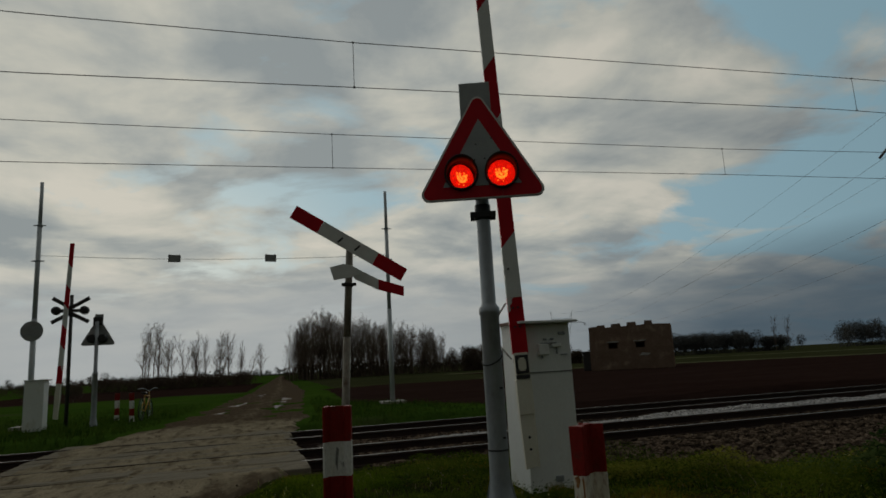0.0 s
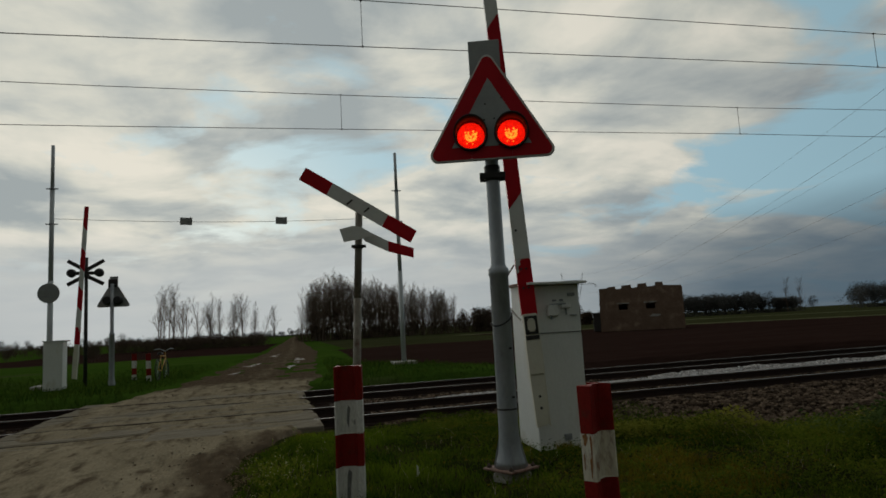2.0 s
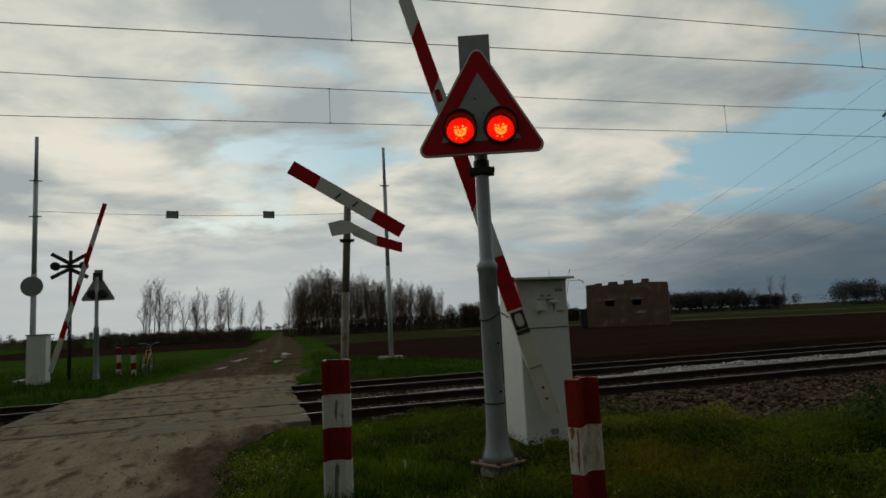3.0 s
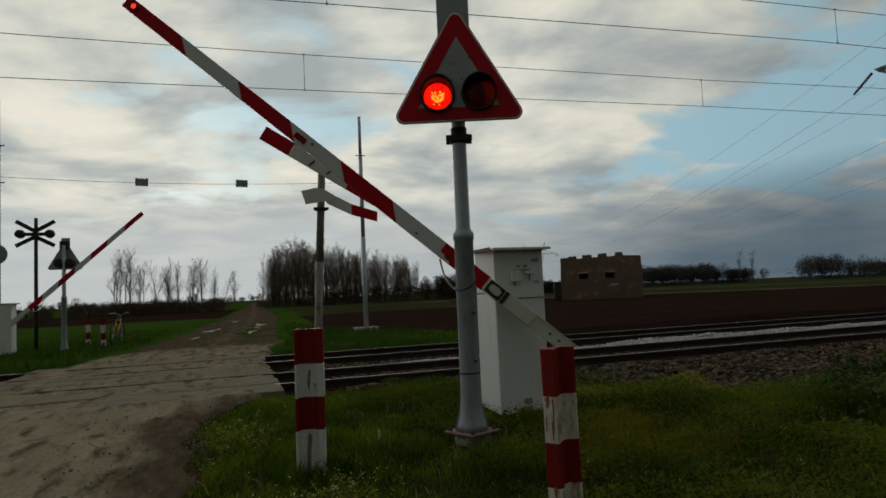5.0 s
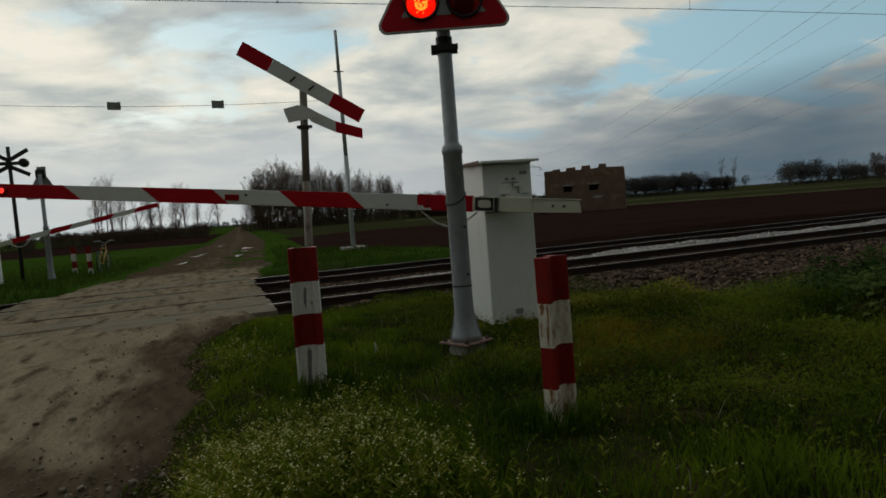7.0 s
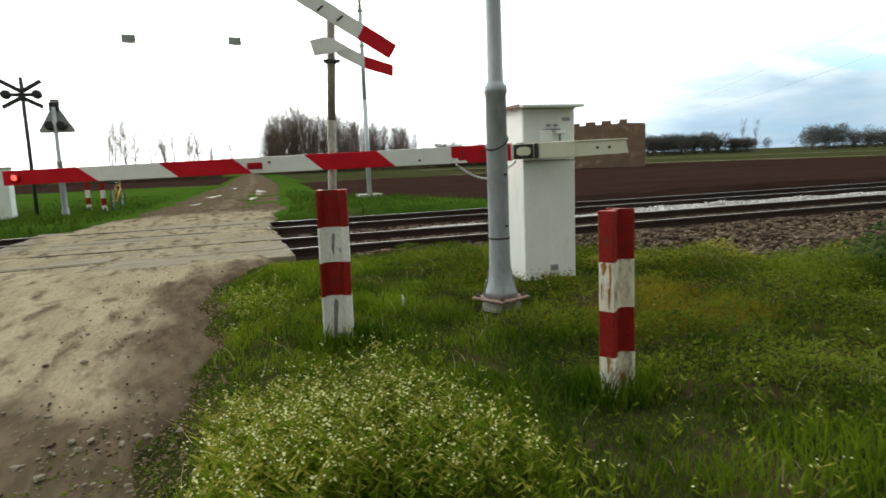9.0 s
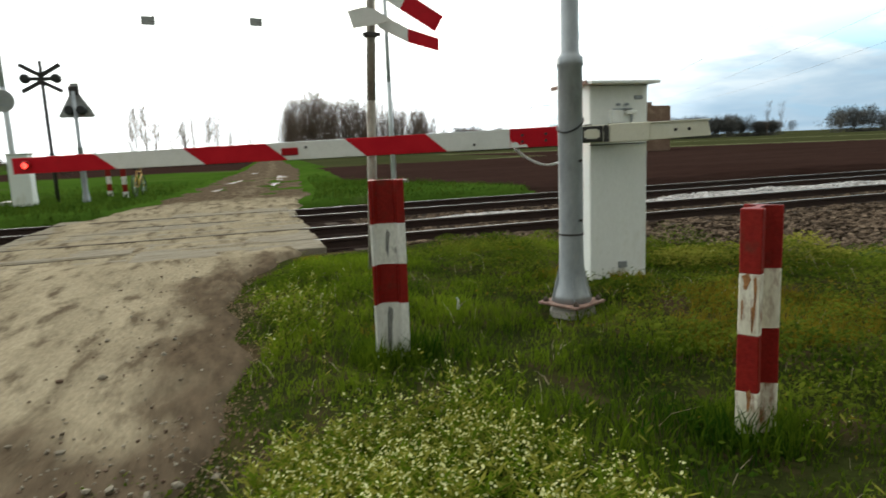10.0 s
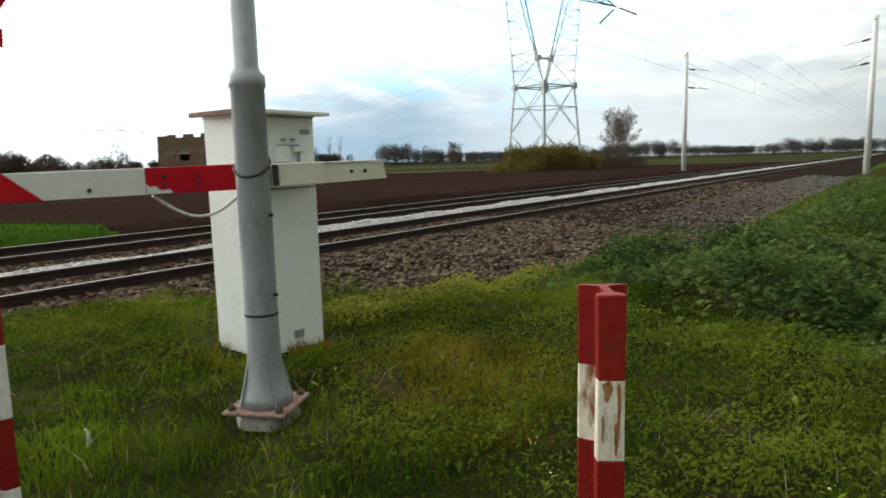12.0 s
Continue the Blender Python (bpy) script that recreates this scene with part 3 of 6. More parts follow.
def build_puddle(x, y, w, l, turn):
    bm = bmesh.new()
    pts = []
    for i in range(44):
        a = 2 * math.pi * i / 44
        r = 0.8 + 0.32 * math.sin(3 * a + x) + 0.2 * math.sin(7 * a + y) + 0.14 * math.sin(13 * a + 2 * x)
        pts.append(bm.verts.new((0.5 * w * r * math.cos(a), 0.5 * l * r * math.sin(a), 0)))
    bm.faces.new(pts)
    ob = new("puddle", finish(bm, "puddle", M["water"]))
    ob.matrix_basis = pose(x, y, -0.104 - 0.05 * float(ss(24, 60, y)), 0, 0, turn)
    tagged(ob, "shallow rain puddle lying in the muddy track", "puddle", "puddles in the road", "structure")


for px, py, pw, pl, pt in ((-2.3, 24.4, 0.55, 4.6, -8), (0.0, 28.5, 0.6, 6.0, -6), (-1.0, 36.5, 0.5, 5.0, -4), (-2.7, 19.6, 0.28, 2.4, -10), (-0.7, 22.0, 0.3, 2.6, -7)):
    build_puddle(px, py, pw, pl, pt)


# ---- railway ----
def rail_profile():
    return [(-0.036, 0.0), (-0.036, -0.035), (-0.009, -0.05), (-0.009, -0.13), (-0.07, -0.145), (-0.07, -0.16), (0.07, -0.16), (0.07, -0.145), (0.009, -0.13), (0.009, -0.05), (0.036, -0.035), (0.036, 0.0)]


def build_track(label, rails):
    t = thing("railway_track", pose(0, (rails[0] + rails[1]) / 2, RAIL_Z), label, "railway track", "double railway line")
    for y in (-0.7175, 0.7175):
        bm = bmesh.new()
        prof = rail_profile()
        xs = (-160, -60, -20, -5.4, -1.05, 0, 20, 60, 150, 420)
        rings = [[bm.verts.new((x, y + py, pz)) for py, pz in prof] for x in xs]
        for q, (a, b) in enumerate(zip(rings, rings[1:])):
            for i in range(len(prof)):
                j = (i + 1) % len(prof)
                f = bm.faces.new((a[i], a[j], b[j], b[i]))
                f.material_index = (2 if q == 3 else 1) if i == len(prof) - 1 else 0
        part("rail", bm, [M["rail"], M["rail_top"], M["deck"]], t, "rusty steel rail with a bright worn head")
    bm = bmesh.new()
    bm_prism(bm, [(-1.25, -0.34), (-1.25, -0.16), (-1.2, -0.145), (-0.45, -0.165), (0.45, -0.165), (1.2, -0.145), (1.25, -0.16), (1.25, -0.34)], -0.12, 0.12, pose(0, 0, 0, 0, 0, 90))
    me = finish(bm, "sleeper", M["sleeper"])
    for i in range(-22, 75):
        x = i * 0.6 + 0.2
        if -5.6 < x < -0.9:
            continue
        s = new("sleeper", me)
        s.parent, s.matrix_basis = t, pose(x, rng.normal(0, 0.01), 0, 0, 0, rng.normal(0, 0.6))
    # the far run, past where single sleepers can be told apart
    bm = bmesh.new()
    for i in range(75, 400):
        bm_box(bm, (0.24, 2.5, 0.18), (i * 0.6 + 0.2, 0, -0.25))
    for i in range(-160, -22):
        bm_box(bm, (0.24, 2.5, 0.18), (i * 0.6 + 0.2, 0, -0.25))
    tagged(part("far_sleepers", bm, M["sleeper"], t), kind="stuff")


build_track("near railway track with rusty rails on concrete sleepers", RAILS[:2])
build_track("far railway track with rusty rails on concrete sleepers", RAILS[2:])


def bed_z(x, y):
    x, y = np.asarray(x, float), np.asarray(y, float)
    f = foot_y(x)
    toe = np.where(x > 0, -0.46 * ss(0.8, 3.0, x) - 0.24 * (1 - ss(0.8, 3.0, x)), -0.40)
    u = np.clip((y - f) / np.maximum(4.6 - f, 0.1), 0, 1)
    z = toe + (-0.285 - toe) * ss(0, 1, u)
    z = z - 0.35 * ss(11.2, 12.4, y) + 0.03 * (ss(4.3, 4.9, y) - ss(10.9, 11.3, y))
    return z + 0.012 * wavy(x, y, 2.3, 1)


def build_ballast():
    xs = grid_lines([(-160, -20, 30), (-20, 30, 140), (30, 420, 90)])
    us = np.linspace(0, 1, 60)
    verts, faces = [], []
    for x in xs:
        y = foot_y(x) - 0.25 + (12.3 - foot_y(x) + 0.25) * us
        z = bed_z(np.full(60, x), y)
        z[0] -= 0.3
        z[-1] -= 0.2
        if -5.5 < x < -0.9:
            z = np.minimum(z, -0.36)
        verts += np.column_stack((np.full(60, x), y, z)).tolist()
    for i in range(len(xs) - 1):
        for j in range(59):
            a = i * 60 + j
            faces.append((a, a + 60, a + 61, a + 1))
    bed = new("ballast_bed", raw_mesh("ballast_bed", verts, faces, M["ballast"], smooth=True))
    tagged(bed, "brown crushed stone ballast bank under the rails", "ballast", kind="structure")
    return bed


BED = build_ballast()


def stone_shape(seed):
    r = np.random.default_rng(seed)
    t = bmesh.new()
    bmesh.ops.create_icosphere(t, subdivisions=1, radius=1)
    v = np.array([q.co for q in t.verts])
    f = [[q.index for q in p.verts] for p in t.faces]
    t.free()
    v = v * r.uniform(0.62, 1.15, (len(v), 1)) * np.array([1.15, 0.85, 0.65])
    return v, f


SHAPES = [stone_shape(i) for i in range(7)]


def scatter_stones(name, pts, sizes, mat, parent=None):
    verts, faces, base = [], [], 0
    for (x, y, z), s in zip(pts, sizes):
        v, f = SHAPES[rng.integers(7)]
        a, b = rng.uniform(0, 6.28), rng.uniform(-0.5, 0.5)
        ca, sa, cb, sb = math.cos(a), math.sin(a), math.cos(b), math.sin(b)
        R = np.array([[ca, -sa, 0], [sa, ca, 0], [0, 0, 1]]) @ np.array([[1, 0, 0], [0, cb, -sb], [0, sb, cb]])
        verts.append(v @ R.T * s + (x, y, z))
        faces += [[i + base for i in q] for q in f]
        base += len(v)
    ob = new(name, raw_mesh(name, np.concatenate(verts).tolist(), faces, mat))
    ob.parent = parent
    return tagged(ob, kind="stuff")


def build_stones():
    n = 26000
    x = np.concatenate((rng.uniform(0.0, 12, n), rng.uniform(12, 34, 6000), rng.uniform(-16, -5.6, 2500)))
    y = foot_y(x) - 0.1 + rng.beta(1.0, 1.7, len(x)) * (11.4 - foot_y(x))
    ok = np.min(np.abs(y[:, None] - np.array(RAILS)), axis=1) > 0.09
    x, y = x[ok], y[ok]
    s = rng.uniform(0.018, 0.056, len(x)) * (1 + 0.3 * ss(10, 25, x))
    z = np.maximum(bed_z(x, y), ground_z(x, y)) + s * 0.25
    scatter_stones("loose_stones", np.column_stack((x, y, z)), s, M["stones"], BED)
    # the nearest stones, one by one
    mes = [raw_mesh("stone", v.tolist(), f, M["stones"]) for v, f in SHAPES]
    for i in range(300):
        px = rng.uniform(0.6, 6.5)
        py = float(foot_y(px)) + rng.uniform(0.0, 1.3)
        k = rng.uniform(0.03, 0.062)
        pz = max(float(bed_z(px, py)), float(ground_z(px, py))) + 0.03
        o = new("stone", mes[i % 7])
        o.parent = BED
        o.matrix_basis = pose(px, py, pz, rng.uniform(-40, 40), rng.uniform(-40, 40), rng.uniform(0, 360)) @ Matrix.Diagonal((k, k, k, 1))
    # grey gravel trodden out beside the line
    x = 5.5 + 42 * rng.beta(1, 1.5, 9000)
    y = foot_y(x) - 0.25 + rng.uniform(0, 1, 9000) * (0.5 + 2.2 * ss(5.5, 11, x))
    s = rng.uniform(0.016, 0.036, 9000) * (1 + 0.9 * ss(12, 35, x))
    tagged(scatter_stones("fine_gravel", np.column_stack((x, y, np.maximum(bed_z(x, y), ground_z(x, y)) + s * 0.25)), s, M["grey_gravel"], BED), "fine grey gravel beside the ballast")
    # heap of fresh pale stone between the tracks
    n = 16000
    x = 0.4 + 75 * rng.beta(1, 2.2, n)
    hump = 0.5 + 0.5 * np.sin(x * 0.9 + np.sin(x * 2.1))
    w = rng.normal(0, 0.21, n)
    y = 7.5 + w
    hgt = (0.05 + 0.10 * ss(2, 8, x) + 0.06 * hump) * ss(0.2, 2.0, x)
    s = rng.uniform(0.018, 0.038, n) * (1 + 0.5 * ss(15, 60, x))
    z = -0.27 + hgt * np.exp(-(w / 0.33) ** 2) * rng.uniform(0.55, 1.0, n)
    heap = scatter_stones("pale_stone_heap", np.column_stack((x, y, z)), s, M["pale_stones"])
    tagged(heap, "ridge of fresh pale crushed stone between the tracks", "gravel")
    xs = np.linspace(0.6, 300, 420)
    verts, faces = [], []
    for q in xs:
        hh = (0.05 + 0.10 * float(ss(2, 8, q)) + 0.06 * (0.5 + 0.5 * math.sin(q * 0.9 + math.sin(q * 2.1)))) * float(ss(0.2, 2.0, q))
        verts += [(q, 7.5 + d, -0.29 + hh * math.exp(-(d / 0.33) ** 2) * 0.9) for d in (-0.7, -0.45, -0.25, -0.1, 0.05, 0.2, 0.4, 0.7)]
    for i in range(len(xs) - 1):
        faces += [(i * 8 + j, i * 8 + j + 8, i * 8 + j + 9, i * 8 + j + 1) for j in range(7)]
    core = new("heap_core", raw_mesh("heap_core", verts, faces, M["pale_stones"], smooth=True))
    core.parent = heap


def build_deck():
    """Timber and slab deck between the rails where the road crosses."""
    deck = thing("crossing_deck", pose(0, 0, RAIL_Z), "mud-covered timber deck of the level crossing", "crossing deck")
    spans = [(4.55, 5.24), (5.40, 6.64), (6.80, 8.66), (8.86, 10.10), (10.26, 10.95)]
    meshes = {}
    for a, b in spans:
        n = max(1, round((b - a) / 0.62))
        w = (b - a) / n
        for i in range(n):
            for x0, x1 in ((-5.45, -3.3), (-3.3, -0.98)):
                key = (round(w, 3), x0)
                if key not in meshes:
                    bm = bmesh.new()
                    bm_box(bm, (x1 - x0 - 0.012, w - 0.014, 0.14), bevel=0.012)
                    meshes[key] = finish(bm, "plank", M["deck"])
                o = new("plank", meshes[key])
                o.parent = deck
                o.matrix_basis = pose((x0 + x1) / 2 + rng.normal(0, 0.03), a + w * (i + 0.5), -0.075 + rng.normal(0, 0.005), rng.normal(0, 0.5), rng.normal(0, 0.2), 0)


build_deck()


# ---- crossing signal ----
def rounded_triangle(side, r, n=5):
    h = side * math.sqrt(3) / 2
    c = [(-side / 2 + r * math.sqrt(3), r), (side / 2 - r * math.sqrt(3), r), (0, h - 2 * r)]
    pts = []
    for (cx, cz), a0 in zip(c, (150, 270, 30)):
        for i in range(n + 1):
            a = radians(a0 + 120 * i / n)
            pts.append((cx + r * math.cos(a), cz + r * math.sin(a)))
    return pts


def shift(pts, dz):
    return [(x, z + dz) for x, z in pts]


LAMP_X, LAMP_Z, LAMP_R = 0.150, 0.195, 0.108
HOLE = 0.124


def holed(pts):
    """A triangle outline, counter-clockwise from its lower left corner, with the two lamp openings cut in from the bottom edge."""
    n = len(pts) // 3
    out = list(pts[:n])
    z0 = min(z for _, z in pts)
    for x in (-LAMP_X, LAMP_X):
        out.append((x - 0.0004, z0))
        for i in range(25):
            a = radians(-90.2 - 359.6 * i / 24)
            out.append((x + HOLE * math.cos(a), LAMP_Z + HOLE * math.sin(a)))
        out.append((x + 0.0004, z0))
    return out + list(pts[n:])


def panel_outline(side, z0):
    """The pale centre panel, bitten into by the two lamps."""
    h = side * math.sqrt(3) / 2
    left = []
    for i in range(60):
        u = i / 59
        x, z = -side / 2 * u, z0 + h * (1 - u)
        if math.hypot(x + LAMP_X, z - LAMP_Z) < HOLE + 0.004:
            break
        last = (x, z)
    a0 = math.atan2(last[1] - LAMP_Z, last[0] + LAMP_X)
    a1 = -math.acos(min(1, (LAMP_X) / (HOLE + 0.006)) if LAMP_X < HOLE + 0.006 else 1) - 0.9
    for i in range(13):
        a = a0 + (a1 - a0) * i / 12
        x, z = -LAMP_X + (HOLE + 0.004) * math.cos(a), LAMP_Z + (HOLE + 0.004) * math.sin(a)
        if z > z0:
            left.append((min(x, -0.002), z))
    left.append((left[-1][0], z0))
    return [(0, z0 + h)] + [last] + left + [(-x, z) for x, z in reversed(left)] + [(-last[0], last[1])]


def lamp_parts(plate, x):
    """A round lamp with its black hood, lens, and an added glowing disc that swivels to imitate flashing."""
    bm = bmesh.new()
    seg = 28
    prof = [(0.126, -0.018), (0.126, -0.045), (0.116, -0.045), (LAMP_R, -0.03), (LAMP_R, 0.18), (0.097, 0.225), (0.102, 0.23), (0.120, 0.18), (0.120, 0.0), (0.130, -0.018)]
    rings = []
    for i in range(seg):
        a = 2 * math.pi * i / seg
        hood = -0.07 * max(0.0, math.sin(a) + 0.1)
        rings.append([bm.verts.new((x + r * math.cos(a), y + (hood if k in (1, 2) else 0), LAMP_Z + r * math.sin(a))) for k, (r, y) in enumerate(prof)])
    for i in range(seg):
        a, b = rings[i], rings[(i + 1) % seg]
        for k in range(len(prof) - 1):
            bm.faces.new((a[k], b[k], b[k + 1], a[k + 1])).smooth = True
    bm.faces.new([r[5] for r in rings])
    lamp = part("lamp_housing", bm, M["black"], plate, "black lamp housing with a short hood")
    bm = bmesh.new()
    bm_lathe(bm, [(LAMP_R, 0), (LAMP_R * 0.8, 0.012), (LAMP_R * 0.4, 0.02), (0.01, 0.022)], 28, pose(x, -0.016, LAMP_Z, 90))
    part("lens", bm, M["lens"], lamp, "dark red glass lens")
    bm = bmesh.new()
    bm_lathe(bm, [(0.004, 0), (0.102, 0.0005), (0.102, 0.0012), (0.05, 0.0015)], 28, pose(0, 0, 0, 90))
    bm_lathe(bm, [(0.02, -0.012), (0.07, -0.008), (0.104, -0.0015), (0.104, -0.0005)], 28, pose(0, 0, 0, 90), 2)
    # small glowing discs imitate filament glow broken up by the lens: a bowl with two tongues above it
    for px, pz, q in [(0.034 * math.cos(radians(a)), 0.034 * math.sin(radians(a)), 0.013) for a in range(170, 381, 26)] + [(-0.015, 0.006, 0.012), (-0.017, 0.028, 0.010), (0.014, 0.010, 0.011), (0.020, 0.034, 0.009), (0.0, -0.008, 0.012), (-0.04, 0.03, 0.007), (0.045, 0.022, 0.007), (0.01, -0.06, 0.006), (-0.03, -0.055, 0.006)]:
        bm_lathe(bm, [(0.003, 0.002), (q, 0.0022), (0.004, 0.0024)], 7, pose(px, 0, pz, 90), 1)
    ref = part("reflector", bm, [M["lit"], M["core"], M["black"]], lamp, "glowing red disc that swivels to imitate flashing")
    ref.matrix_basis = pose(x, 0.11, LAMP_Z, 0, 0, 135)
    return ref


def build_plate(parent, m):
    bm = bmesh.new()
    bm_prism(bm, holed(rounded_triangle(0.995, 0.055)), -0.008, 0.014)
    plate = part("triangle_plate", bm, M["sign_back"], parent, "grey-backed triangular plate")
    plate.matrix_basis = m
    bm = bmesh.new()
    bm_prism(bm, holed(shift(rounded_triangle(0.98, 0.052), 0.004)), -0.011, -0.007)
    part("white_rim", bm, M["white"], plate)
    bm = bmesh.new()
    bm_prism(bm, holed(shift(rounded_triangle(0.945, 0.045), 0.012)), -0.014, -0.010)
    part("red_border", bm, M["bright_red"], plate, "red reflective border")
    bm = bmesh.new()
    bm_prism(bm, panel_outline(0.60, 0.10), -0.017, -0.013)
    part("centre_panel", bm, M["sign_back"], plate, "dull grey-white centre panel")
    for s in (-1, 1):
        bm = bmesh.new()
        bm_prism(bm, [(s * 0.293, 0.102), (s * 0.235, 0.102), (s * 0.270, 0.145)], -0.017, -0.013)
        part("panel_corner", bm, M["sign_back"], plate)
    for x, z in ((-0.045, 0.30), (0.03, 0.305), (0.09, 0.46), (-0.03, 0.42), (-0.10, 0.47)):
        bm = bmesh.new()
        bm_lathe(bm, [(0.007, 0.0), (0.006, 0.004)], 6, pose(x, -0.017, z, 90))
        part("rivet", bm, M["black"], plate)
    bm = bmesh.new()
    bm_box(bm, (0.235, 0.012, 0.42), (-0.015, 0.03, 0.72), bevel=0.004)
    part("backing_board", bm, M["sign_back"], plate, "grey backing board")
    return plate


def build_signal(m, turn, label):
    s = thing("crossing_signal", m, label, "crossing light", "crossing signals")
    bm = bmesh.new()
    bm_box(bm, (0.24, 0.25, 0.20), (0.01, 0, -0.01), pose(0, 0, 0, 2, -3, 20), 0.045)
    part("footing", bm, M["concrete"], s, "broken concrete footing")
    bm = bmesh.new()
    bm_box(bm, (0.30, 0.30, 0.016), (0, 0, 0.098), bevel=0.004)
    base = part("base_plate", bm, M["rust"], s, "rusty bolted base plate")
    base.matrix_basis = pose(0, 0, 0, 0, 0, turn + 45)
    for x, y in ((-0.115, -0.115), (0.115, -0.115), (-0.115, 0.115), (0.115, 0.115)):
        bm = bmesh.new()
        bm_tube(bm, (x, y, 0.10), (x, y, 0.135), 0.009, seg=8)
        bm_tube(bm, (x, y, 0.106), (x, y, 0.122), 0.018, seg=6, smooth=False)
        part("bolt", bm, M["sleeper"], base, "dark rusted bolt")
    bm = bmesh.new()
    bm_lathe(bm, [(0.120, 0.105), (0.108, 0.15), (0.088, 0.22), (0.078, 0.30), (0.074, 0.42), (0.0745, 0.56), (0.074, 0.57), (0.073, 1.53), (0.080, 1.54), (0.080, 1.585), (0.066, 1.60), (0.056, 1.62), (0.054, 2.3), (0.053, 3.0)], 24)
    part("pole", bm, M["zinc"], s, "stepped galvanised steel pole")
    for a in (0, 90, 180, 270):
        bm = bmesh.new()
        bm_prism(bm, [(0.06, 0.108), (0.128, 0.108), (0.078, 0.32)], -0.005, 0.005, pose(0, 0, 0, 0, 0, a + turn))
        part("gusset", bm, M["zinc"], s)
    bm = bmesh.new()
    ring = [(0.077 * math.cos(a), 0.077 * math.sin(a), 1.20 + 0.05 * math.cos(a - 0.6)) for a in [2 * math.pi * i / 24 for i in range(25)]]
    for a, b in zip(ring, ring[1:]):
        bm_tube(bm, a, b, 0.006, seg=6)
    part("cable_loop", bm, M["black"], s, "black cable looped round the pole")
    bm = bmesh.new()
    bm_tube(bm, (0, 0, 0.525), (0, 0, 0.537), 0.077, seg=20)
    part("band", bm, M["dark"], s)
    for z in (0.98, 0.62):
        bm = bmesh.new()
        bm_tube(bm, (0.02, -0.07, z), (0.03, -0.085, z), 0.008, seg=8)
        part("plug", bm, M["dark"], s)
    bm = bmesh.new()
    r = pose(0, 0, 0, 0, 0, turn)
    bm_box(bm, (0.20, 0.016, 0.045), (0, -0.062, 2.315), r, 0.003)
    bm_box(bm, (0.20, 0.016, 0.045), (0, 0.062, 2.315), r, 0.003)
    bm_tube(bm, (0, 0, 2.28), (0, 0, 2.40), 0.062, seg=16)
    part("clamp", bm, M["dark"], s, "dark steel pipe clamp")
    plate = build_plate(s, pose(0, 0, 2.415) @ r @ pose(0.008, -0.15, 0) @ Matrix.Diagonal((1.04, 1.04, 1.045, 1)))
    bm = bmesh.new()
    for z in (0.10, 0.5):
        bm_box(bm, (0.12, 0.13, 0.04), (0, 0.08, z), bevel=0.004)
    part("bracket", bm, M["dark"], plate)
    return s, plate, [lamp_parts(plate, -LAMP_X), lamp_parts(plate, LAMP_X)]


SIGNAL, _, FLASH_DISCS = build_signal(pose(0, 0, 0), -20, "grey steel pole with a red-bordered triangle and twin red lamps")


# ---- barriers ----
ARM_BANDS = [(-0.1, 0.09, "steel"), (0.09, 0.59, "red"), (0.59, 1.12, "white"), (1.12, 1.70, "red"), (1.70, 2.26, "white"), (2.26, 2.84, "red"), (2.84, 3.46, "white"), (3.46, 4.10, "red")]


def arm_height(s):
    return 0.142 - 0.030 * s / 4.1


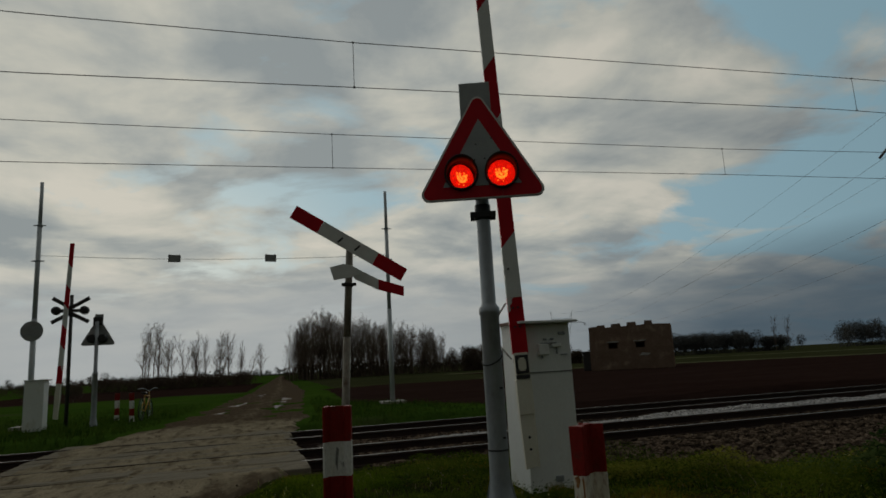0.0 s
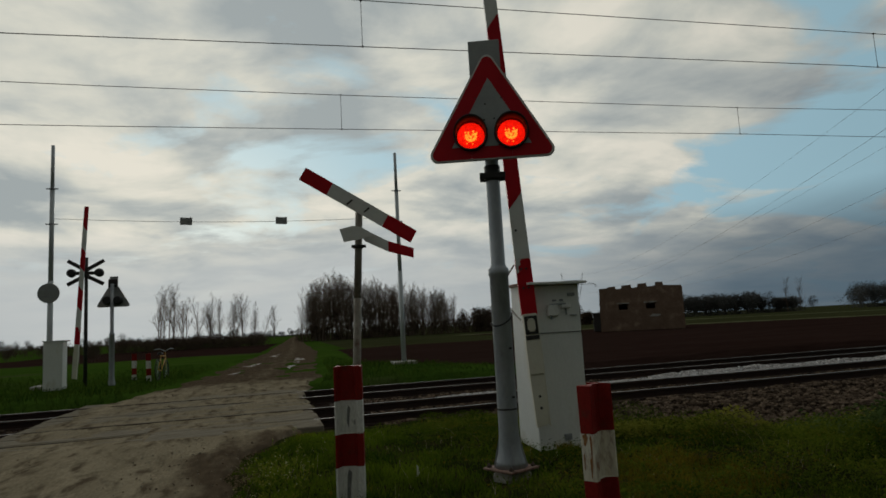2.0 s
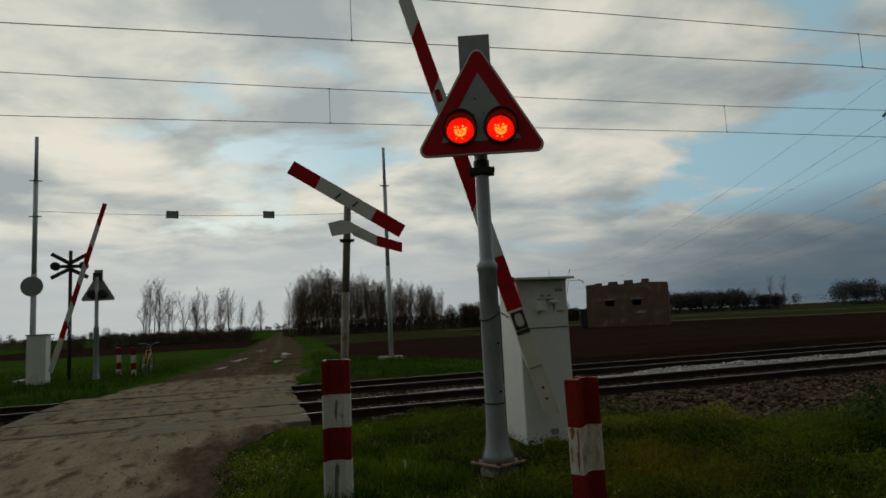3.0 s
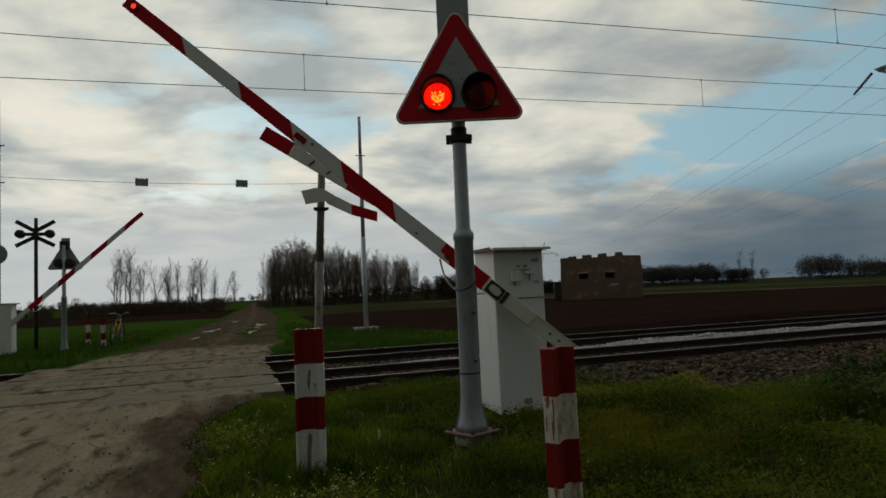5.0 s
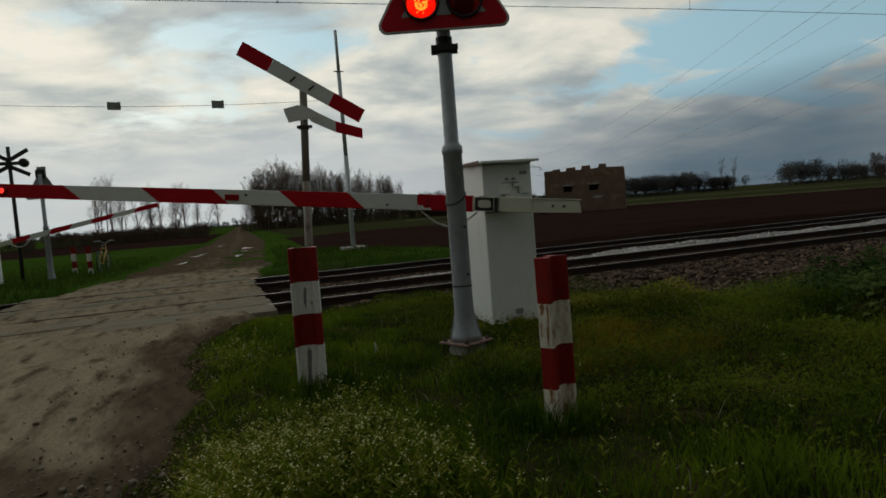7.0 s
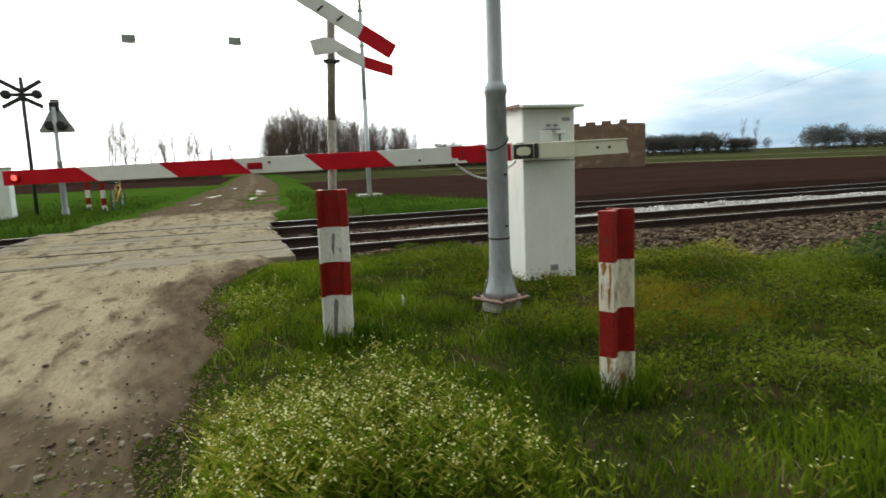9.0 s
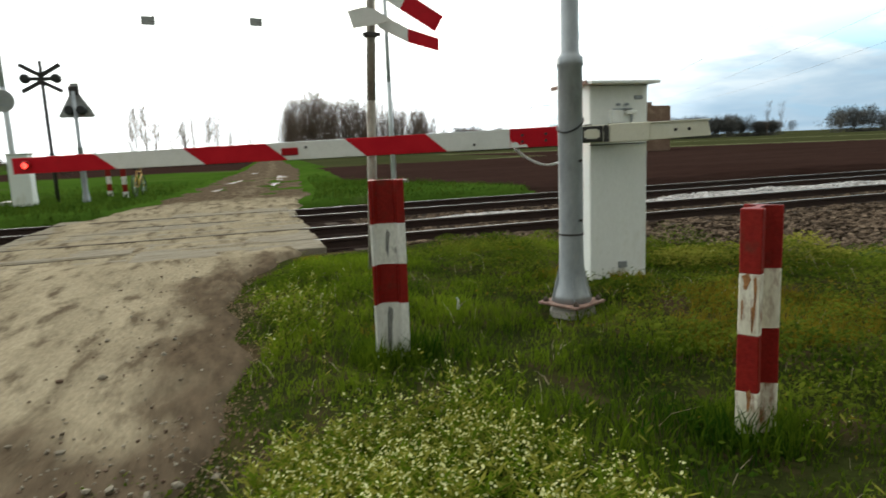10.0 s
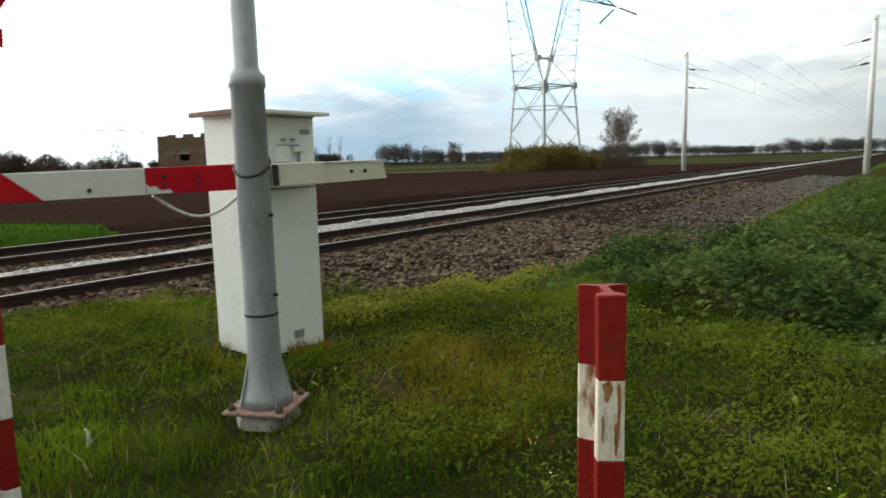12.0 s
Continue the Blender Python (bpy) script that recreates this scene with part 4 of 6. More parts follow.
def build_arm(parent, m):
    """Along +x to its tip; +y is the face seen from the road."""
    bm = bmesh.new()
    bm_box(bm, (0.24, 0.075, 0.125), (-0.02, 0, 0), bevel=0.006)
    arm = part("boom", bm, M["cream"], parent, "striped red and white barrier boom")
    arm.matrix_basis = m
    for a, b, c in ARM_BANDS[1:]:
        bm = bmesh.new()
        sa = 0.0 if a < 0.7 else 0.075
        sb = 0.0 if b < 0.7 else 0.075
        if b > 4.0:
            sb = 0.0
        ha, hb = arm_height(a) / 2, arm_height(b) / 2
        bm_prism(bm, [(a - sa, -ha), (b - sb, -hb), (b + sb, hb), (a + sa, ha)], -0.024, 0.024)
        bmesh.ops.bevel(bm, geom=bm.edges[:], offset=0.003, segments=1, affect="EDGES")
        part("stripe", bm, M["bright_red"] if c == "red" else M["white"], arm)
    for x, z in ((0.50, 0.02), (0.50, -0.025), (0.33, 0.02), (0.33, -0.025), (0.85, -0.03), (2.05, 0.02)):
        bm = bmesh.new()
        bm_tube(bm, (x, 0.02, z), (x, 0.034, z), 0.011, seg=6, smooth=False)
        part("bolt", bm, M["dark"], arm)
    bm = bmesh.new()
    bm_box(bm, (0.118, 0.012, 0.052), (2.165, 0.028, -0.004), bevel=0.004)
    part("reflector_tag", bm, M["red"], arm, "small red reflector")
    bm = bmesh.new()
    bm_lathe(bm, [(0.034, 0.0), (0.034, 0.02), (0.02, 0.03)], 14, pose(4.0, 0.024, 0, -90))
    lamp = part("tip_lamp", bm, M["red"], arm, "red lamp at the tip")
    bm = bmesh.new()
    bm_lathe(bm, [(0.021, 0.03), (0.012, 0.038), (0.003, 0.04)], 12, pose(4.0, 0.024, 0, -90))
    part("bulb", bm, M["tip_glow"], lamp)
    bm = bmesh.new()
    bm_prism(bm, [(0.588, -0.0665), (0.46, -0.0665), (0.475, -0.045), (0.52, -0.05), (0.545, -0.025), (0.57, -0.03), (0.588, -0.012)], -0.0265, 0.0265)
    part("chipped_paint", bm, M["white"], arm, "white where the red paint has chipped off")
    # counterweight: deep box, then a tapered channel
    bm = bmesh.new()
    bm_box(bm, (0.30, 0.085, 0.135), (-0.28, 0.0, 0.0), bevel=0.006)
    part("counterweight_box", bm, M["cream"], arm, "cream steel counterweight box")
    bm = bmesh.new()
    bm_prism(bm, [(-0.43, -0.065), (-0.43, 0.06), (-0.86, 0.052), (-0.885, -0.055)], -0.028, 0.028)
    bm_box(bm, (0.44, 0.075, 0.010), (-0.655, 0, 0.06), bevel=0.002)
    bmesh.ops.bevel(bm, geom=bm.edges[:], offset=0.002, segments=1, affect="EDGES")
    tail = part("counterweight_tail", bm, M["cream"], arm, "yellowed tail channel")
    # dark discs imitate the shade inside two holes; nothing is cut
    for x in (-0.62, -0.72):
        bm = bmesh.new()
        bm_tube(bm, (x, 0.026, 0.0), (x, 0.034, 0.0), 0.012, seg=10)
        part("hole", bm, M["dark"], tail)
    bm = bmesh.new()
    bm_box(bm, (0.16, 0.012, 0.115), (0.0, 0.044, 0), bevel=0.004)
    for x, z in ((-0.05, 0.035), (0.05, 0.035), (-0.05, -0.035), (0.05, -0.035)):
        bm_tube(bm, (x, 0.05, z), (x, 0.062, z), 0.012, seg=6, smooth=False)
    part("clamp_plate", bm, M["dark"], arm, "dark bolted clamp frame")
    bm = bmesh.new()
    bm_box(bm, (0.115, 0.010, 0.07), (0.0, 0.049, 0), bevel=0.003)
    part("clamp_cover", bm, M["cream"], arm)
    bm = bmesh.new()
    bm_box(bm, (0.035, 0.03, 0.12), (-0.108, 0.036, 0), bevel=0.004)
    part("clamp_bar", bm, M["dark"], arm)
    return arm


def build_machine(m, arm_xy, arm_turn, label):
    b = thing("barrier_machine", m, label, "level crossing barrier", "crossing barriers")
    bm = bmesh.new()
    bm_box(bm, (0.49, 0.45, 1.52), (0, 0, 0.70), bevel=0.008)
    body = part("cabinet", bm, M["cabinet"], b, "white enamelled steel cabinet")
    bm = bmesh.new()
    bm_box(bm, (0.50, 0.46, 0.10), (0, 0, -0.05), bevel=0.02)
    part("plinth", bm, M["concrete"], b)
    bm = bmesh.new()
    bm_box(bm, (0.57, 0.60, 0.022), (-0.015, -0.01, 1.472), pose(0, 0, 0, 1.5, 0, 0), 0.004)
    bm_box(bm, (0.50, 0.45, 0.02), (0, 0, 1.455))
    part("roof", bm, M["cabinet"], b, "thin overhanging lid, rusting along one edge")
    bm = bmesh.new()
    bm_box(bm, (0.012, 0.56, 0.03), (-0.305, -0.01, 1.468), bevel=0.003)
    part("rusty_lid_edge", bm, M["rust"], b)
    bm = bmesh.new()
    bm_box(bm, (0.50, 0.012, 0.006), (0, -0.228, 1.02), bevel=0.001)
    part("door_seam", bm, M["dark"], body)
    bm = bmesh.new()
    bm_box(bm, (0.07, 0.015, 0.028), (0.16, -0.232, 1.36), bevel=0.004)
    part("nameplate", bm, M["zinc"], body)
    for x in (-0.01, 0.06):
        bm = bmesh.new()
        bm_box(bm, (0.03, 0.02, 0.018), (x, -0.232, 1.31), bevel=0.003)
        part("latch", bm, M["zinc"], body)
    for x, z, w, h in ((-0.04, 1.22, 0.10, 0.10), (0.09, 1.25, 0.09, 0.03)):
        bm = bmesh.new()
        bm_box(bm, (w, 0.05, h), (x, -0.24, z), bevel=0.006)
        part("bracket", bm, M["cabinet"], body)
    bm = bmesh.new()
    bm_box(bm, (0.07, 0.02, 0.05), (0.03, -0.232, 0.10), bevel=0.003)
    part("vent", bm, M["zinc"], body)
    # thin grey bars put the shadow edges of the pale fittings into colour
    for x, z, w, h in ((0.02, 1.275, 0.16, 0.010), (0.10, 1.22, 0.010, 0.09), (-0.05, 1.165, 0.012, 0.05), (0.17, 1.17, 0.06, 0.010)):
        bm = bmesh.new()
        bm_box(bm, (w, 0.018, h), (x, -0.236, z), bevel=0.002)
        part("fitting", bm, M["zinc"], body)
    # shaft, hub and cable
    ax, ay = arm_xy
    sgn = -1 if ay < 0 else 1
    bm = bmesh.new()
    bm_tube(bm, (ax, sgn * 0.2, 1.13), (ax, ay, 1.13), 0.042, seg=14)
    part("shaft", bm, M["dark"], b)
    arm = build_arm(b, pose(ax, ay, 1.13, 0, -88, arm_turn))
    return b, arm


def cable_on_arm(arm):
    """Loop of pale cable that hangs below the boom's root."""
    bm = bmesh.new()
    pts = [Vector((0.55 - 0.50 * i / 14, -0.03, -0.075 - 0.13 * math.sin(math.pi * i / 14))) for i in range(15)]
    for a, b in zip(pts, pts[1:]):
        bm_tube(bm, a, b, 0.009, seg=6)
    part("cable", bm, M["white"], arm, "pale looped cable")


NEAR_BARRIER, NEAR_ARM = build_machine(pose(0.80, 0.945, 0.04), (-0.28, -0.285), 165, "white barrier cabinet with a striped boom beside the road")
FAR_BARRIER, FAR_ARM = build_machine(pose(-7.50, 16.35, -0.14, 0, 0, 180), (-0.62, 0.30), 165, "white barrier cabinet with a striped boom across the tracks")
cable_on_arm(NEAR_ARM)
cable_on_arm(FAR_ARM)


# ---- signs, posts and masts ----
def build_cross_sign():
    """St Andrew's cross for several tracks that has lost one of its boards; the lower half-cross is bent."""
    s = thing("crossing_sign", pose(-0.80, 1.93, 0.0), "damaged red and white crossing sign on a weathered pole", "road sign")
    bm = bmesh.new()
    bm_tube(bm, (-0.10, 0.0, -0.15), (-0.02, 0, 1.5), 0.040, 0.038, 14)
    bm_tube(bm, (-0.02, 0, 1.5), (0.035, 0, 2.52), 0.038, 0.037, 14)
    part("pole", bm, M["pole_rust"], s, "weathered brown steel pole")
    bm = bmesh.new()
    bm_tube(bm, (0.003, 0, 2.015), (0.005, 0, 2.05), 0.052, seg=14)
    bm_box(bm, (0.15, 0.02, 0.03), (0.005, -0.045, 2.032), bevel=0.003)
    part("clamp", bm, M["dark"], s)
    m = pose(0.02, -0.065, 2.452, 0, 30.5, 0)
    for x0, x1, c in ((-0.655, -0.34, "bright_red"), (-0.34, 0.31, "white"), (0.31, 0.655, "bright_red")):
        bm = bmesh.new()
        bm_box(bm, (x1 - x0 - 0.0006, 0.012, 0.145), ((x0 + x1) / 2, 0, 0), bevel=0.002)
        o = part("board", bm, M[c], s)
        o.matrix_basis = m
    for x in (-0.09, 0.085):
        bm = bmesh.new()
        bm_box(bm, (0.018, 0.014, 0.075), (x, -0.006, 0.03 if x > 0 else -0.05), pose(0, 0, 0, 0, 20, 0), bevel=0.002)
        part("strap", bm, M["dark"], s).matrix_basis = m
    # bent lower boards
    q = pose(-0.025, -0.07, 2.155)
    bm = bmesh.new()
    bm_prism(bm, [(-0.165, 0.045), (-0.12, -0.085), (0.06, -0.05), (0.20, -0.005), (0.05, 0.075), (-0.03, 0.085)], -0.006, 0.006, pose(0, 0, 0, 0, 3, -6))
    o = part("bent_board", bm, M["white"], s, "bent white stub of board")
    o.matrix_basis = q
    bm = bmesh.new()
    bm_prism(bm, [(0.04, 0.0), (0.10, -0.075), (0.335, -0.185), (0.335, -0.075), (0.19, 0.0)], -0.006, 0.006, pose(0, 0.016, 0))
    o = part("lower_board", bm, M["white"], s)
    o.matrix_basis = q
    bm = bmesh.new()
    bm_prism(bm, [(0.3356, -0.185), (0.60, -0.255), (0.605, -0.155), (0.3356, -0.075)], -0.006, 0.006, pose(0, 0.016, 0))
    o = part("lower_board", bm, M["bright_red"], s)
    o.matrix_basis = q


build_cross_sign()


def bollard_outline(k):
    """Cross-section of an old rail stood on end: broad foot, web, and a head towards -y."""
    half = [(0.036, -0.078), (0.038, -0.045), (0.030, -0.038), (0.011, -0.030), (0.010, 0.045), (0.030, 0.058), (0.066, 0.068), (0.066, 0.080)]
    right = [(x * k, y * k) for x, y in half]
    return right + [(-x, y) for x, y in reversed(right)]


def build_bollard(m, bands, k, label, group, patch=None, streaks=()):
    b = thing("bollard", m, label, "bollard", group)
    out = bollard_outline(k)
    for z0, z1, c in bands:
        bm = bmesh.new()
        lo = [bm.verts.new((x + 0.0015 * math.sin(9 * z0 + i), y, z0)) for i, (x, y) in enumerate(out)]
        hi = [bm.verts.new((x + 0.0015 * math.sin(9 * z1 + i), y, z1)) for i, (x, y) in enumerate(out)]
        for i in range(len(out)):
            j = (i + 1) % len(out)
            bm.faces.new((lo[i], lo[j], hi[j], hi[i]))
        bm.faces.new(hi), bm.faces.new(lo[::-1])
        bmesh.ops.bevel(bm, geom=bm.edges[:], offset=0.003, segments=1, affect="EDGES")
        part("band", bm, M[c], b)
    for (x, z, h, ww) in patch or ():
        bm = bmesh.new()
        bm_prism(bm, [(x - ww, z), (x - ww * 0.4, z - h * 0.4), (x, z - h), (x + ww, z - h * 0.7), (x + ww * 0.7, z - h * 0.1), (x + ww * 0.2, z + 0.02)], 0.009 * k, 0.0125 * k, pose(0, 0, 0, 0, 0, 90))
        part("worn_patch", bm, M["post_black"], b, "dark peeled patch")
    for x, z, h, ww in streaks:
        bm = bmesh.new()
        bm_prism(bm, [(x - ww, z), (x - ww * 0.5, z - h * 0.5), (x - ww * 0.7, z - h * 0.8), (x, z - h), (x + ww * 0.5, z - h * 0.6), (x + ww, z - h * 0.2), (x + ww * 0.4, z + 0.012)], -0.0795 * k, -0.076 * k)
        part("rust_streak", bm, M["streak"], b, "brown rust streak")
    return b


PR, PW = "post_red", "post_white"
build_bollard(pose(-1.222, -0.28, 0.0, 0.4, -0.8, 346 + 90), [(-0.2, 0.30, PW), (0.30, 0.508, PR), (0.508, 0.722, PW), (0.722, 0.945, PR)], 1.13, "red and white banded post cut from old rail, paint peeling", "bollards by the crossing", [(0.006, 0.67, 0.13, 0.013), (0.012, 0.26, 0.26, 0.019)])
build_bollard(pose(-0.205, -1.73, 0.0, 0.3, -0.3, 212 + 90), [(-0.2, 0.19, "post_rusty"), (0.19, 0.40, PR), (0.40, 0.622, "post_rusty"), (0.622, 0.85, PR)], 1.0, "red and white banded post cut from old rail, streaked with rust", "bollards by the crossing", streaks=[(0.008, 0.19, 0.075, 0.009), (0.012, 0.47, 0.055, 0.0045), (-0.010, 0.613, 0.050, 0.015), (0.020, 0.606, 0.13, 0.006), (-0.022, 0.52, 0.07, 0.004), (0.014, 0.50, 0.09, 0.007)])
for bx, by, lean, h in ((-5.90, 19.0, 0, 0.93), (-5.28, 17.9, 1.5, 0.93)):
    build_bollard(pose(bx, by, -0.13, 0, lean, 200), [(-0.2, 0.24, PW), (0.24, 0.46, PR), (0.46, 0.70, PW), (0.70, h, PR)], 1.1, "banded rail post in the grass across the tracks", "bollards by the crossing")


def build_gauge_mast(x, round_sign):
    m = thing("gauge_mast", pose(x, 17.23, -0.05), "tall pale steel mast that holds the height-gauge wire", "mast", "height gauge masts")
    bm = bmesh.new()
    bm_tube(bm, (0, 0, 0), (0, 0, 3.2), 0.082, 0.080, 14)
    bm_tube(bm, (0, 0, 3.2), (0, 0, 6.05), 0.070, 0.066, 14)
    bm_tube(bm, (0, 0, 6.05), (0, 0, 7.42), 0.055, 0.052, 14)
    part("tube", bm, M["mast"], m)
    bm = bmesh.new()
    bm_box(bm, (0.8, 0.8, 0.16), (0, 0, 0.02), bevel=0.02)
    part("footing", bm, M["concrete"], m, "pale concrete footing")
    for z in (4.95, 6.05):
        bm = bmesh.new()
        bm_tube(bm, (0, 0, z - 0.02), (0, 0, z + 0.02), 0.085, seg=14)
        bm_box(bm, (0.34, 0.03, 0.03), (0, 0, z))
        part("collar", bm, M["zinc"], m)
    if round_sign:
        bm = bmesh.new()
        bm_lathe(bm, [(0.30, 0), (0.30, 0.015), (0.29, 0.02)], 28, pose(-0.02, -0.10, 2.83, 90))
        disc = part("round_sign", bm, M["sign_back"], m, "round sign seen from behind")
        bm = bmesh.new()
        bm_box(bm, (0.56, 0.02, 0.03), (-0.02, -0.13, 2.92))
        bm_box(bm, (0.56, 0.02, 0.03), (-0.02, -0.13, 2.72))
        part("brace", bm, M["zinc"], disc)
    return m


build_gauge_mast(-7.90, True)
build_gauge_mast(2.89, False)


def strand(name, pts, r, label, category, group="", seg=5, mat="wire"):
    bm = bmesh.new()
    for a, b in zip(pts, pts[1:]):
        bm_tube(bm, a, b, r, seg=seg, caps=False)
    ob = new(name, finish(bm, name, M[mat]))
    return tagged(ob, label, category, group)


strand("gauge_wire", [(-7.9 + 10.79 * i / 12, 17.23, 4.93 + 0.14 * (2 * i / 12 - 1) ** 2) for i in range(13)], 0.007, "thin steel wire stretched between two masts", "wire")
for gx in (-4.06, -1.08):
    g = thing("gauge_plate", pose(gx, 17.23, 4.96), "small grey plate hanging from the height-gauge wire", "plate", "height gauge plates")
    bm = bmesh.new()
    bm_box(bm, (0.37, 0.012, 0.24), (0, 0, 0), pose(0, 0, 0, 0, 1.5, 4), 0.004)
    part("sheet", bm, M["sign_back"], g)
    bm = bmesh.new()
    for x in (-0.14, 0.14):
        bm_box(bm, (0.03, 0.03, 0.03), (x, 0, 0.115))
    part("clip", bm, M["dark"], g)


def build_far_cross():
    s = thing("crossing_sign", pose(-6.90, 17.1, -0.1), "double diagonal crossing sign seen from behind, dark against the sky", "road sign")
    bm = bmesh.new()
    bm_tube(bm, (0, 0, 0), (0, 0, 3.93), 0.055, 0.05, 12)
    part("pole", bm, M["dark"], s, "dark steel pole")
    for x in (-1, 1):
        for name, z0, z1 in (("board", 3.53, 3.83), ("lower_board", 3.37, 3.10)):
            bm = bmesh.new()
            ln = math.hypot(0.50, z1 - z0)
            bm_box(bm, (ln, 0.02, 0.115), (0, -0.06 - 0.02 * (z1 < z0), 0), bevel=0.004)
            part(name, bm, M["dark"], s, "back of a cross board").matrix_basis = pose(x * 0.25, 0, (z0 + z1) / 2, 0, -x * math.degrees(math.atan2(z1 - z0, 0.50)), 0)
        bm = bmesh.new()
        bm_lathe(bm, [(0.115, 0), (0.13, 0.03), (0.125, 0.16), (0.08, 0.22)], 16, pose(x * 0.38, -0.02, 3.45, 90))
        part("lamp_housing", bm, M["black"], s)
        bm = bmesh.new()
        bm_box(bm, (0.30, 0.05, 0.10), (x * 0.17, -0.03, 3.45), bevel=0.008)
        part("lamp_arm", bm, M["dark"], s)
    return s


build_far_cross()


def build_far_signal():
    s = thing("crossing_signal", pose(-6.12, 16.8, -0.12), "triangle crossing signal seen from behind on a grey pole", "crossing light", "crossing signals")
    bm = bmesh.new()
    bm_lathe(bm, [(0.125, 0.0), (0.12, 0.05), (0.088, 0.22), (0.076, 0.32), (0.073, 1.53), (0.080, 1.54), (0.080, 1.585), (0.056, 1.62), (0.053, 3.1)], 18)
    part("pole", bm, M["zinc"], s, "stepped galvanised steel pole")
    plate = build_plate(s, pose(0, 0, 2.40, 0, 0, 176) @ pose(0, -0.15, 0))
    for x in (-LAMP_X, LAMP_X):
        lamp_parts(plate, x)
        bm = bmesh.new()
        bm_lathe(bm, [(0.13, 0.0), (0.13, 0.12), (0.09, 0.17)], 18, pose(x, 0.02, LAMP_Z, -90))
        part("lamp_back", bm, M["black"], plate)
    bm = bmesh.new()
    bm_box(bm, (0.25, 0.10, 0.24), (0, 0.07, 0.72), bevel=0.01)
    part("relay_box", bm, M["dark"], plate)


build_far_signal()


def build_bicycle():
    b = thing("bicycle", pose(-4.95, 18.4, -0.10, 0, 4, 84), "old yellow bicycle parked beside the banded posts", "bicycle")
    for x in (-0.52, 0.52):
        bm = bmesh.new()
        n = 26
        pts = [(x + 0.325 * math.cos(2 * math.pi * i / n), 0, 0.335 + 0.325 * math.sin(2 * math.pi * i / n)) for i in range(n + 1)]
        for p, q in zip(pts, pts[1:]):
            bm_tube(bm, p, q, 0.018, seg=6, caps=False)
        w = part("wheel", bm, M["rubber_tyre"], b)
        bm = bmesh.new()
        for i in range(14):
            a = 2 * math.pi * i / 14
            bm_tube(bm, (x, 0, 0.335), (x + 0.31 * math.cos(a), 0, 0.335 + 0.31 * math.sin(a)), 0.003, seg=4)
        part("spokes", bm, M["zinc"], w)
    bm = bmesh.new()
    for p, q in (((-0.52, 0, 0.335), (-0.10, 0, 0.30)), ((-0.10, 0, 0.30), (-0.22, 0, 0.80)), ((-0.22, 0, 0.78), (0.36, 0, 0.80)), ((-0.10, 0, 0.30), (0.37, 0, 0.72)), ((-0.52, 0, 0.335), (-0.20, 0, 0.72)), ((0.52, 0, 0.335), (0.34, 0, 0.92))):
        bm_tube(bm, p, q, 0.017, seg=8)
    part("frame", bm, M["yellow"], b, "yellow steel frame")
    bm = bmesh.new()
    for s in (-1, 1):
        bm_tube(bm, (0.34, 0, 0.95), (0.30, s * 0.16, 1.04), 0.011, seg=7)
        bm_tube(bm, (0.30, s * 0.16, 1.04), (0.16, s * 0.30, 1.02), 0.012, seg=7)
    part("handlebar", bm, M["zinc"], b, "bright bent handlebar")
    bm = bmesh.new()
    bm_box(bm, (0.26, 0.13, 0.06), (-0.25, 0, 0.86), bevel=0.02)
    part("saddle", bm, M["black"], b)


build_bicycle()


def build_trackside_box():
    b = thing("trackside_box", pose(-8.65, 11.35, -0.22), "weathered yellow trackside box beside the far rail", "box")
    bm = bmesh.new()
    bm_box(bm, (0.48, 0.34, 0.30), (0, 0, 0.18), bevel=0.012)
    part("body", bm, M["yellow"], b)
    bm = bmesh.new()
    bm_box(bm, (0.52, 0.38, 0.03), (0, 0, 0.345), bevel=0.008)
    part("lid", bm, M["yellow"], b)
    bm = bmesh.new()
    bm_box(bm, (0.5, 0.36, 0.08), (0, 0, 0.0), bevel=0.01)
    part("foot", bm, M["concrete"], b)


build_trackside_box()


# ---- overhead line ----
def overhead(y, contact, messenger, droppers):
    xs = [-160, -90, -40, -20, -10, -5, 0, 5, 11, 16, 30, 51, 110, 170, 230, 400]

    def line(z):
        return [(x, y, float(np.interp(x, *z))) for x in xs]

    strand("contact_wire", line(contact), 0.008, "overhead contact wire above the track", "overhead wire", "overhead wires")
    strand("messenger_wire", line(messenger), 0.008, "carrier cable above the contact wire", "overhead wire", "overhead wires")
    bm = bmesh.new()
    for x in droppers:
        a, b = float(np.interp(x, *contact)), float(np.interp(x, *messenger))
        bm_tube(bm, (x, y, a), (x, y, b), 0.006, seg=5)
        bm_box(bm, (0.035, 0.025, 0.03), (x, y, a))
        bm_box(bm, (0.035, 0.025, 0.03), (x, y, b))
    tagged(new("droppers", finish(bm, "droppers", M["wire"])), "thin dropper wires between the overhead cables", "wire", kind="stuff")


overhead(6.02, ([-160, -20, -5.6, 0, 11.6, 51, 400], [5.6, 5.6, 5.93, 6.10, 6.44, 6.6, 6.6]), ([-160, -20, -5.5, 0, 5.8, 12.7, 51, 110, 400], [7.4, 7.05, 6.94, 6.96, 7.09, 7.25, 8.0, 7.4, 7.6]), (0.02, 11.7, -11.5, 23, 35, 62, 80))
overhead(9.47, ([-160, -20, -6.8, 0, 10.8, 51, 400], [5.5, 5.4, 5.57, 5.70, 5.92, 6.4, 6.4]), ([-160, -20, -6.8, 0, 10.9, 51, 110, 400], [6.7, 6.5, 6.45, 6.50, 6.66, 7.8, 7.2, 7.4]), (0.05, 10.85, -10.5, 22, 33, 62, 80))


